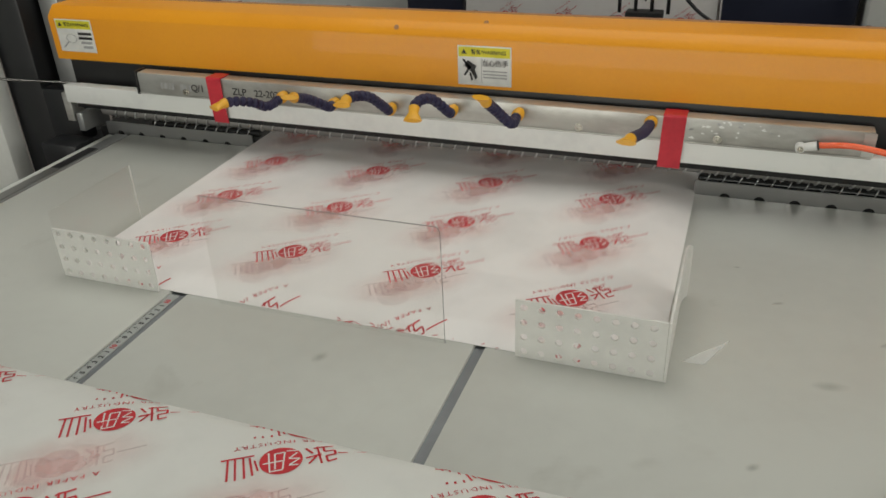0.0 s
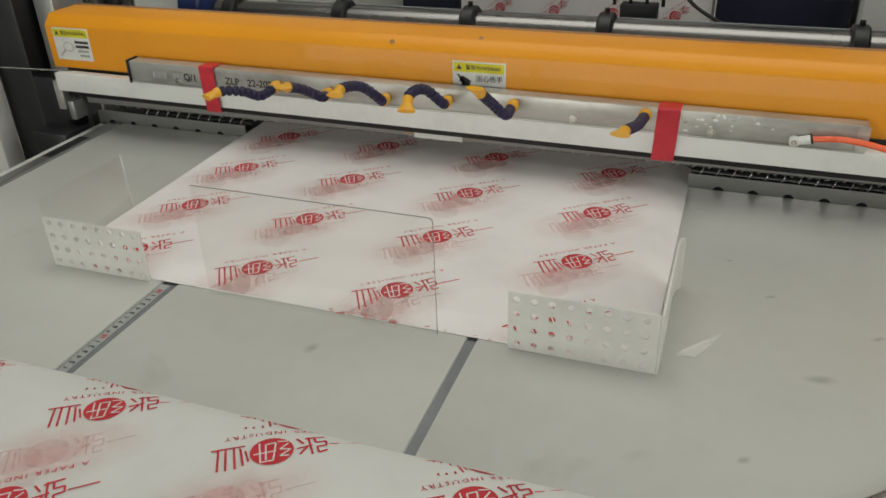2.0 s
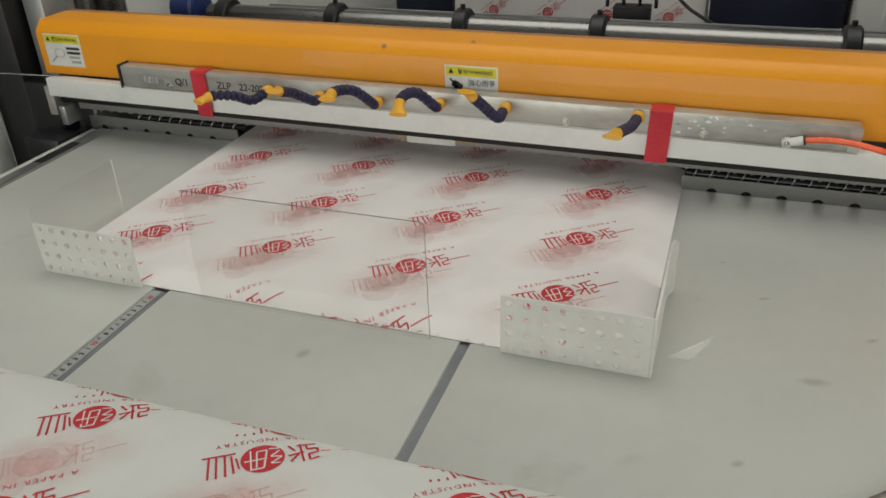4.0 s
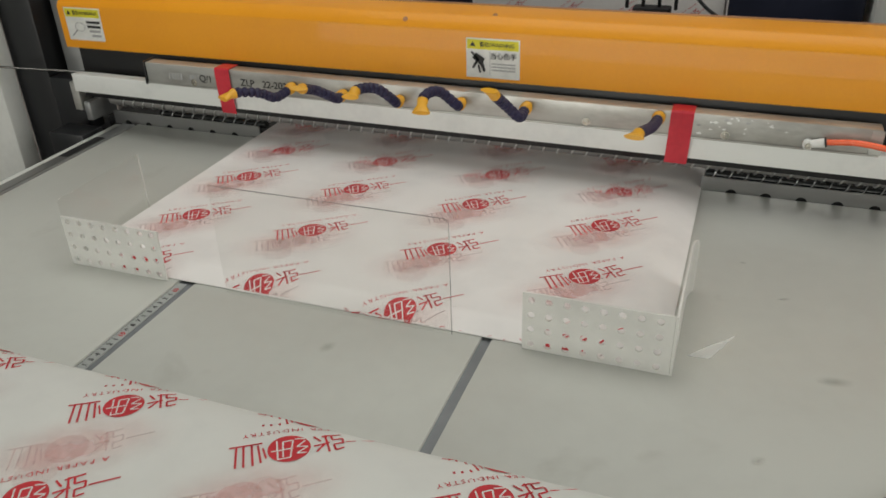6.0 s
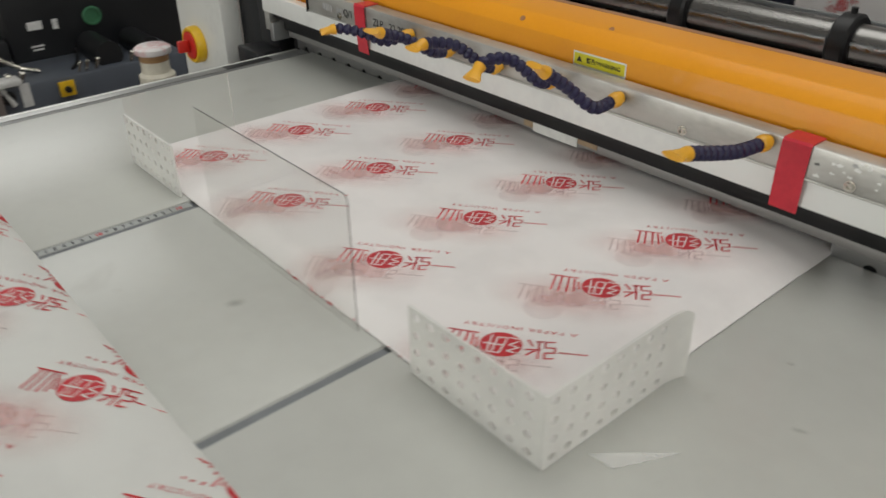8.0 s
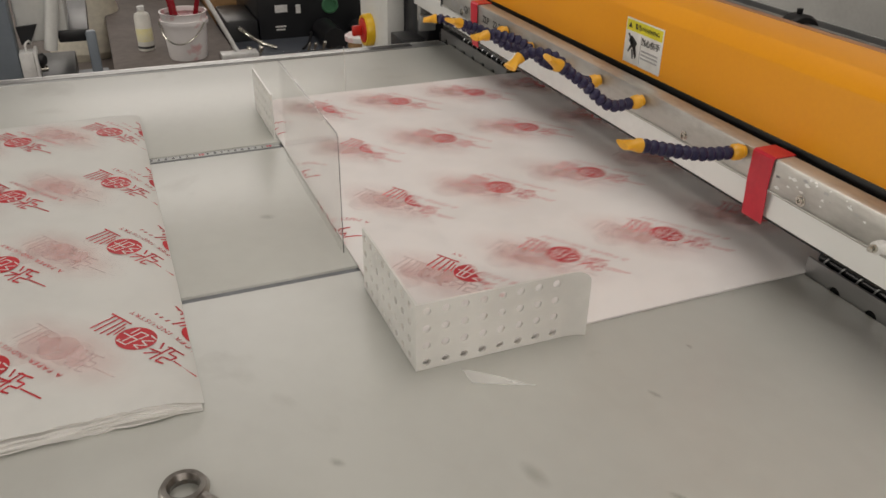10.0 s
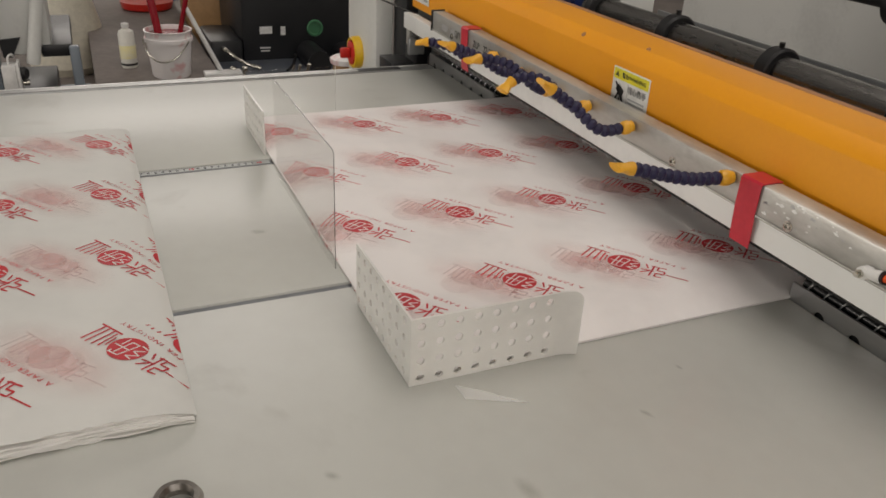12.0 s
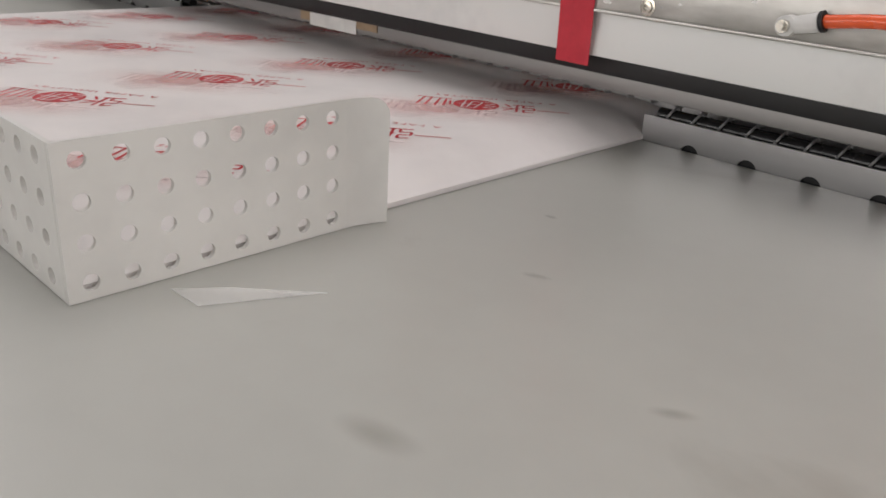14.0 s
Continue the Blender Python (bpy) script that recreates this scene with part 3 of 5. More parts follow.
def warning_sign(x0, z1, w, h, words):
    y = 1.2458
    s = part("warning_sign", box(x0, x0 + w, y - 0.0006, y, z1 - h, z1, 0.0002), STICKER, knife, "yellow and white warning sticker")
    part("sign_header", box(x0 + 0.002, x0 + w - 0.002, y - 0.0010, y - 0.0007, z1 - 0.0165, z1 - 0.002), STICKYELLOW, s)
    face = y - 0.0012
    text_part("sign_words", "警告/WARNING", 0.0076, pose(x0 + w * 0.58, face, z1 - 0.0095, 90), STICKBLACK, s, bold=0.0001)
    tri = bmesh.new()
    a = [tri.verts.new((x0 + 0.006 + dx, face, z1 - 0.0125 + dz)) for dx, dz in ((0, 0), (0.009, 0), (0.0045, 0.0075))]
    tri.faces.new(a)
    part("hazard_triangle", tri, STICKBLACK, s)
    if words:
        text_part("sign_words", words, 0.0105, pose(x0 + w * 0.70, face, z1 - 0.026, 90), STICKBLACK, s, bold=0.0001)
        for k in range(3):
            part("text_bar", box(x0 + w * 0.48, x0 + w * 0.92, face, face + 0.0003, z1 - 0.0385 - k * 0.0048, z1 - 0.0365 - k * 0.0048), FAINTGREY, s)
        part("sign_divider", box(x0 + w * 0.445, x0 + w * 0.453, face, face + 0.0003, z1 - h + 0.004, z1 - 0.0185), FAINTGREY, s)
        hand = bmesh.new()
        for quad in (((0.010, 0.030), (0.016, 0.022), (0.030, 0.030), (0.024, 0.042)), ((0.022, 0.040), (0.027, 0.036), (0.031, 0.047), (0.028, 0.052)), ((0.018, 0.041), (0.021, 0.040), (0.024, 0.052), (0.021, 0.053)),
                     ((0.007, 0.021), (0.010, 0.020), (0.020, 0.030), (0.016, 0.032)), ((0.009, 0.045), (0.012, 0.046), (0.022, 0.032), (0.018, 0.030))):
            hand.faces.new([hand.verts.new((x0 + u, face, z1 - v)) for u, v in quad])
        part("pictogram", hand, STICKBLACK, s)
    else:
        for k, (u0, u1) in enumerate(((0.58, 0.95), (0.58, 0.95), (0.62, 0.92), (0.66, 0.92))):
            part("text_bar", box(x0 + w * u0, x0 + w * u1, face, face + 0.0003, z1 - 0.027 - k * 0.008, z1 - 0.0225 - k * 0.008), STICKBLACK if k < 2 else FAINTGREY, s)
        part("pictogram", tube([(x0 + 0.030 + 0.011 * math.cos(a), face, z1 - 0.034 + 0.008 * math.sin(a)) for a in [6.28 * k / 14 for k in range(15)]], 0.0005, 6), FAINTGREY, s)
        part("pictogram", tube([(x0 + 0.022, face, z1 - 0.040), (x0 + 0.010, face, z1 - 0.050)], 0.0012, 6), FAINTGREY, s)
    return s


warning_sign(-0.169, 1.004, 0.084, 0.060, "当心伤手")
warning_sign(-0.934, 1.012, 0.080, 0.058, "")

# ---- printed tissue ----
def clip_poly(poly, lo, hi):
    """Clip a polygon to lo..hi in x and y."""
    for axis, lim, sign in ((0, lo[0], 1), (0, hi[0], -1), (1, lo[1], 1), (1, hi[1], -1)):
        out = []
        for i, p in enumerate(poly):
            q = poly[(i + 1) % len(poly)]
            dp, dq = sign * (p[axis] - lim), sign * (q[axis] - lim)
            if dp >= 0:
                out.append(p)
            if dp * dq < 0:
                f = dp / (dp - dq)
                out.append((p[0] + f * (q[0] - p[0]), p[1] + f * (q[1] - p[1])))
        poly = out
        if len(poly) < 3:
            return []
    return poly


def stroke(a, b, w):
    dx, dy = b[0] - a[0], b[1] - a[1]
    d = math.hypot(dx, dy)
    nx, ny = -dy / d * w / 2, dx / d * w / 2
    return [(a[0] + nx, a[1] + ny), (a[0] - nx, a[1] - ny), (b[0] - nx, b[1] - ny), (b[0] + nx, b[1] + ny)]


def motto():
    """The line of small capitals under the emblem, upside down to it, as flat triangles."""
    curve = bpy.data.curves.new("motto", "FONT")
    curve.body, curve.size, curve.space_character, curve.space_word = "A PAPER INDUSTRY", 1.0, 1.25, 1.1
    curve.align_x, curve.align_y, curve.resolution_u = "CENTER", "CENTER", 1
    tmp = bpy.data.objects.new("motto", curve)
    scene.collection.objects.link(tmp)
    me = bpy.data.meshes.new_from_object(tmp.evaluated_get(bpy.context.evaluated_depsgraph_get()))
    bpy.data.objects.remove(tmp)
    bpy.data.curves.remove(curve)
    xs = [v.co.x for v in me.vertices]
    wide = 118 / (max(xs) - min(xs))
    out = [[(14.5 - me.vertices[i].co.x * wide, 30 - me.vertices[i].co.y * 8.6) for i in p.vertices] for p in me.polygons]
    bpy.data.meshes.remove(me)
    return out


def emblem():
    """Ink shapes of one emblem in millimetres round the disc's middle: (polygon, layer). Layer 1 is bare paper, layer 2 small letters."""
    out = [([(21.5 * math.cos(a), 20 * math.sin(a)) for a in [2 * math.pi * k / 32 for k in range(32)]], 0)]
    for a, b, w in (((-58, 16), (-25, 14.5), 2.2), ((-51, 16), (-54, -15), 2.3), ((-44, 15.5), (-46, -16), 2.3), ((-36, 15), (-37, -16), 2.3), ((-30, 12), (-29, -14), 2.3), ((-25.5, 7), (-23.5, -9), 2.0)):
        out.append((stroke(a, b, w), 0))
    for a, b in (((26, 13), (32, 3)), ((24.5, -3.5), (40.5, -1)), ((26, -13), (35, -3)), ((37.5, 14), (38.5, -16)), ((34, 11), (43, 13)), ((43.5, 12.5), (53.5, 14)), ((43.5, 12.5), (43.8, 3.5)),
                 ((43.5, 3.2), (54, 4.5)), ((54, 4.5), (54, -4)), ((44.5, -5), (54, -3.6)), ((44.5, -5), (44.8, -14.5)), ((44.8, -14.5), (54, -12.5))):
        out.append((stroke(a, b, 2.3), 0))
    out.append((stroke((57, -2.2), (86, -0.5), 1.9), 0))
    out += [(poly, 2) for poly in motto()]
    for a, b in (((-11, 14), (-12.5, -15)), ((-5, 11), (5, 11.5)), ((5, 11.5), (0, -14)), ((-5, 11), (-7, -12)), ((-18, -1), (4, -1)), ((-12.5, -14), (0, -14)), ((7, 13), (17, 11.5)),
                 ((17, 8), (8, 0.5)), ((8, 0.5), (18.5, -2)), ((18.5, -2), (7, -9.5)), ((7, -9.5), (16, -11))):
        out.append((stroke(a, b, 1.7), 1))
    return out


EMBLEM = emblem()
ANGLE, SIZE = radians(36), 0.00090


WHOLE = ((-9, 9),)


def emblem_mesh(name, cx, cy, lo, hi, height, lift, mats, bands=WHOLE, strips=WHOLE, copies=((0.0, 0.0, 0),)):
    """One printed emblem as an ink layer just above the paper, cut off at the sheet's edges; copies are fainter prints of the sheets below."""
    bm = bmesh.new()
    ca, sa = math.cos(ANGLE), math.sin(ANGLE)
    ghost = len(mats) > 2
    for dx, dy, shade in copies:
        for poly, layer in EMBLEM:
            if layer and (ghost or len(mats) < 2) or shade and len(poly) < 30:
                continue
            pts = [(cx + dx + (u * ca - v * sa) * SIZE, cy + dy + (u * sa + v * ca) * SIZE) for u, v in poly]
            low, high = min(p[1] for p in pts), max(p[1] for p in pts)
            left, right = min(p[0] for p in pts), max(p[0] for p in pts)
            for b0, b1 in bands:
                if high < b0 or low > b1:
                    continue
                for s0, s1 in strips:
                    if right < s0 or left > s1:
                        continue
                    cut = clip_poly(pts, (max(lo[0], s0), max(lo[1], b0)), (min(hi[0], s1), min(hi[1], b1)))
                    if len(cut) < 3:
                        continue
                    f = bm.faces.new([bm.verts.new((x, y, height(x, y) + lift + 0.00008 * (layer == 1) - 0.00001 * shade)) for x, y in cut])
                    f.material_index = shade if ghost else layer if layer < 2 else 0
                    f.normal_update()
                    if f.normal.z < 0:
                        f.normal_flip()
                    if f.calc_area() < 1e-9:
                        bm.faces.remove(f)
    if not bm.faces:
        bm.free()
        return None
    return finish(bm, name, mats, smooth=False)


def bleed_mesh(cx, cy, lo, hi, height, lift, bands=WHOLE, strips=WHOLE):
    """A soft pink patch where ink shows through from the sheets below."""
    bm = bmesh.new()
    uv = bm.loops.layers.uv.new("UVMap")
    ca, sa = math.cos(ANGLE), math.sin(ANGLE)
    nu, nv = 10, 6
    for i in range(nu):
        for j in range(nv):
            cell = [(-105 + 210 * (i + a) / nu, -52 + 104 * (j + b) / nv) for a, b in ((0, 0), (1, 0), (1, 1), (0, 1))]
            pts = [(cx + (u * ca - v * sa) / 1000, cy + (u * sa + v * ca) / 1000) for u, v in cell]
            for b0, b1 in bands:
                for s0, s1 in strips:
                    cut = clip_poly(pts, (max(lo[0], s0), max(lo[1], b0)), (min(hi[0], s1), min(hi[1], b1)))
                    if len(cut) >= 3:
                        bm.faces.new([bm.verts.new((x, y, height(x, y) + lift)) for x, y in cut])
    for f in bm.faces:
            for loop in f.loops:
                dx, dy = (loop.vert.co.x - cx) * 1000, (loop.vert.co.y - cy) * 1000
                loop[uv].uv = ((dx * ca + dy * sa) / 104, (-dx * sa + dy * ca) / 51)
    bmesh.ops.remove_doubles(bm, verts=bm.verts[:], dist=1e-6)
    if not bm.faces:
        bm.free()
        return None
    return finish(bm, "ink_bleed", BLEED)


BELOW = ((0.0, 0.0, 0), (-0.016, -0.016, 1), (0.014, 0.012, 2), (-0.004, -0.034, 2))


def print_on(parent, centres, ghosts, lo, hi, height, lift, bare, bands=WHOLE, strips=WHOLE, copies=BELOW):
    for cx, cy in centres:
        me = emblem_mesh("emblem", cx, cy, lo, hi, height, lift + 0.00016, [INK, bare], bands, strips)
        if me:
            new("emblem", me).parent = parent
    for cx, cy in ghosts:
        me = emblem_mesh("show_through_emblem", cx, cy, lo, hi, height, lift + 0.00010, [GHOST, GHOST_DEEP, GHOST_DEEPEST], bands, strips, copies)
        if me:
            new("show_through_emblem", me).parent = parent
        me = bleed_mesh(cx + 0.004, cy + 0.004, lo, hi, height, lift + 0.00005, bands, strips)
        if me:
            new("ink_bleed", me).parent = parent


SX0, SX1, SY0, SY1 = -0.562, 0.194, 0.805, 1.335
COLS = (-0.668, -0.480, -0.295, -0.106, 0.083)
STAGGER = (0.0, 0.004, 0.010, 0.012, 0.0)
PITCH, DRIFT = 0.1395, 0.0346
flat = lambda x, y: 0.0

DROOP, HANG, SLOPE = 0.0132, 0.030, 0.050
FOLDS = [SY0 + HANG * k / 8 for k in range(9)] + [SY1]
BANDS = list(zip(FOLDS, FOLDS[1:]))
CREASES = [SX0] + [SX1 - SLOPE + SLOPE * k / 7 for k in range(8)]
STRIPS = list(zip(CREASES, CREASES[1:]))


def eased(s, n, power):
    """s to a power, as n straight pieces."""
    k = min(n - 1, max(0, int(s * n)))
    a, b = (k / n) ** power, ((k + 1) / n) ** power
    return a + (b - a) * (s * n - k)


def droop(x, y):
    """The sheets hang down softly towards the stops and slope to the table along their free side."""
    front = eased(min(1.0, max(0.0, (SY0 + HANG - y) / HANG)), 8, 1.8)
    side = eased(min(1.0, max(0.0, (x - SX1 + SLOPE) / SLOPE)), 7, 1.9)
    return -DROOP * max(front, side)


def drooping_sheet():
    bm = bmesh.new()
    up = [[bm.verts.new((x, y, droop(x, y))) for y in FOLDS] for x in CREASES]
    dn = [[bm.verts.new((x, y, droop(x, y) - 0.00015)) for y in FOLDS] for x in CREASES]
    nx, ny = len(CREASES), len(FOLDS)
    for i in range(nx - 1):
        for j in range(ny - 1):
            bm.faces.new((up[i][j], up[i + 1][j], up[i + 1][j + 1], up[i][j + 1]))
            bm.faces.new((dn[i][j + 1], dn[i + 1][j + 1], dn[i + 1][j], dn[i][j]))
    rim = [(i, 0) for i in range(nx)] + [(nx - 1, j) for j in range(1, ny)] + [(i, ny - 1) for i in range(nx - 2, -1, -1)] + [(0, j) for j in range(ny - 2, 0, -1)]
    for (a, b), (c, d) in zip(rim, rim[1:] + rim[:1]):
        bm.faces.new((up[a][b], dn[a][b], dn[c][d], up[c][d]))
    return bm


SHEET = finish(drooping_sheet(), "ply", PAPER)
PILE_TOP = 0.8640
STEP = 0.00026
FEED, PERIOD, START = 0.540, 1.246, -0.51


def sheet_print(parent, k):
    """The print of the k-th cut: the web's repeat drifts a little from cut to cut."""
    first = 0.944 + (DRIFT * k) % PITCH - 3 * PITCH
    rows = [first + PITCH * n for n in range(8)]
    inside = [(x, y + d) for x, d in zip(COLS, STAGGER) for y in rows if SY0 - 0.06 < y < SY1 + 0.06]
    print_on(parent, inside, [(x - 0.010, y - 0.036) for x, y in inside], (SX0 + 0.001, SY0 + 0.001), (SX1 - 0.001, SY1 - 0.001), droop, 0.00006, PAPER, BANDS, STRIPS)


sheets = []
for k in range(12):
    sh = thing("tissue_sheet", "white tissue sheet printed with red emblems, sliding onto the pile", "paper sheet", group="cut tissue sheets")
    new("ply", SHEET).parent = sh
    sheet_print(sh, k)
    sheets.append(sh)


pile = thing("tissue_pile", "pile of cut white tissue sheets against the stops", "paper pile")


def pile_layer(x0, x1, y0, y1, z0, z1, jitter, rng):
    """One bundle of sheets with slightly uneven edges."""
    bm = bmesh.new()
    n = 14
    ring = []
    jx, jy = rng.uniform(-jitter, jitter), rng.uniform(-jitter, jitter)
    for (xa, ya), (xb, yb) in (((x0, y0), (x1, y0)), ((x1, y0), (x1, y1)), ((x1, y1), (x0, y1)), ((x0, y1), (x0, y0))):
        for i in range(n):
            f = i / n
            ring.append((xa + (xb - xa) * f + jx + rng.uniform(-jitter, jitter) * 0.3, ya + (yb - ya) * f + jy + rng.uniform(-jitter, jitter) * 0.3))
    lo = [bm.verts.new((x, y, z0)) for x, y in ring]
    hi = [bm.verts.new((x, y, z1)) for x, y in ring]
    m = len(ring)
    for i in range(m):
        bm.faces.new((lo[i], lo[(i + 1) % m], hi[(i + 1) % m], hi[i]))
    bm.faces.new(hi)
    bm.faces.new(lo[::-1])
    return bm


pile_rng = random.Random(3)
for k in range(14):
    z0, z1 = TOP + 0.0002, PILE_TOP - 0.0007
    depth = min(1.0, (PILE_TOP - z0 - (z1 - z0) * (k + 0.96) / 14) / DROOP)
    back = SY0 + HANG * (1 - depth ** (1 / 1.8)) + 0.0022
    free = SX1 - SLOPE * (1 - depth ** (1 / 1.9)) - 0.0030
    part("paper_layer", pile_layer(SX0, free, max(SY0, back), SY1, z0 + (z1 - z0) * k / 14, z0 + (z1 - z0) * (k + 0.985) / 14, 0.0005, pile_rng), PAPEREDGE, pile)
upper = new("top_sheet", SHEET)
upper.parent = pile
upper.location = (0, 0, PILE_TOP - 0.00026)
sheet_print(upper, -1)

shred_rng = random.Random(21)
bm = bmesh.new()
for k in range(60):
    x = -0.115 + 0.075 * shred_rng.uniform(-1, 1) * shred_rng.uniform(0.3, 1) if k < 54 else shred_rng.uniform(-0.03, 0.03)
    z = TOP + shred_rng.uniform(0.0012, 0.0060)
    w, h, a = shred_rng.uniform(0.0012, 0.0048), shred_rng.uniform(0.0002, 0.0008), shred_rng.uniform(-0.9, 0.9)
    y = 0.8046 - shred_rng.uniform(0.0, 0.0020)
    cu, su = math.cos(a), math.sin(a)
    quad = [(x + u * cu - v * su, y + v * 0.4, z + u * su * 0.5 + v * cu) for u, v in ((-w, -h), (w, -h * 0.4), (w * 0.7, h), (-w * 0.8, h * 0.6))]
    f = bm.faces.new([bm.verts.new(c) for c in quad])
    f.material_index = k % 2
part("printed_edge_shred", bm, [INK, GHOST], pile, "red printed edges of curled sheets")

# ---- finished pile in front ----
NX0, NX1, NY0, NY1 = -0.592, 0.184, 0.06, 0.612
NH = 0.0185


def near_height(x, y):
    """Soft top of the finished pile, rounded towards its edges."""
    d = min(NY1 - y, x - NX0, y - NY0)
    e = NX1 - x
    f = 1 - math.exp(-max(0.0, d + 0.004) / 0.018)
    g = 1 - 0.22 * math.exp(-max(0.0, e) / 0.022)
    return NH * f * g + 0.0012 * math.sin(9 * x + 2) * math.sin(7 * y) + 0.0008 * noise.noise((x * 12, y * 12, 3))


near = thing("finished_tissue_pile", "folded pile of printed white tissue with soft ragged edges", "paper pile", at=(0, 0, 0))


def near_top():
    bm = bmesh.new()
    nx, ny = 110, 90
    rng = random.Random(8)
    ragged = [0.0016 * rng.uniform(-1, 1) for _ in range(ny + 1)]
    g = []
    for i in range(nx + 1):
        col = []
        for j in range(ny + 1):
            x, y = NX0 + (NX1 - NX0) * i / nx, NY0 + (NY1 - NY0) * j / ny
            z = max(0.0012, near_height(x, y))
            col.append(bm.verts.new((x + (ragged[j] if i == nx else 0), y, TOP + z)))
        g.append(col)
    for i in range(nx):
        for j in range(ny):
            bm.faces.new((g[i][j], g[i + 1][j], g[i + 1][j + 1], g[i][j + 1]))
    return bm


# this paper carries the near pile's shade in its base colour
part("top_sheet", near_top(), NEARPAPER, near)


def near_layers():
    """Ragged layer edges along the open end and under the rounded edges."""
    rng = random.Random(5)
    bm = bmesh.new()
    n = 9
    for k in range(n):
        f0, f1 = k / n, (k + 0.93) / n
        edge = 0.004 * math.sin(math.pi * (k + 0.5) / n) - 0.003 * k / n + rng.uniform(-0.0022, 0.0018)
        prev = None
        m = 70
        for j in range(m + 1):
            y = NY0 + 0.004 + (NY1 - NY0 - 0.0065) * j / m
            h = max(0.001, near_height(NX1 - 0.004, y)) - 0.0012
            x = NX1 + edge + 0.0035 * noise.noise((y * 22, k * 3.1, 0)) + 0.0010 * rng.uniform(-1, 1)
            cur = [bm.verts.new((NX1 - 0.06, y, TOP + h * f0 + 0.0003)), bm.verts.new((x, y, TOP + h * f0 + 0.0003)), bm.verts.new((x, y, TOP + h * f1 + 0.0003)), bm.verts.new((NX1 - 0.06, y, TOP + h * f1 + 0.0003))]
            if prev:
                for a in range(3):
                    bm.faces.new((prev[a], prev[a + 1], cur[a + 1], cur[a]))
            prev = cur
    bmesh.ops.recalc_face_normals(bm, faces=bm.faces[:])
    return bm


part("sheet_edges", near_layers(), PAPEREDGE, near, "ragged layered tissue edges")
NCOLS = (-0.680, -0.488, -0.292, -0.108, 0.083)
NROWS = [0.565 - 0.125 * k for k in range(5)] + [0.69]


print_on(near, [(x, y) for x in NCOLS for y in NROWS], [(x - 0.008, y + 0.058) for x in NCOLS for y in NROWS if y < 0.5], (NX0 + 0.002, NY0 + 0.01), (NX1 - 0.003, NY1 - 0.001),
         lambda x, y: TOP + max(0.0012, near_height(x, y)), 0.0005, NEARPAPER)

for x in NCOLS:
    me = emblem_mesh("emblem", x - 0.008, 0.624, (NX0 + 0.002, NY0 + 0.01), (NX1 - 0.003, NY1 - 0.001), lambda u, v: TOP + max(0.0012, near_height(u, v)), 0.00062, [INK])
    if me:
        new("emblem", me).parent = near

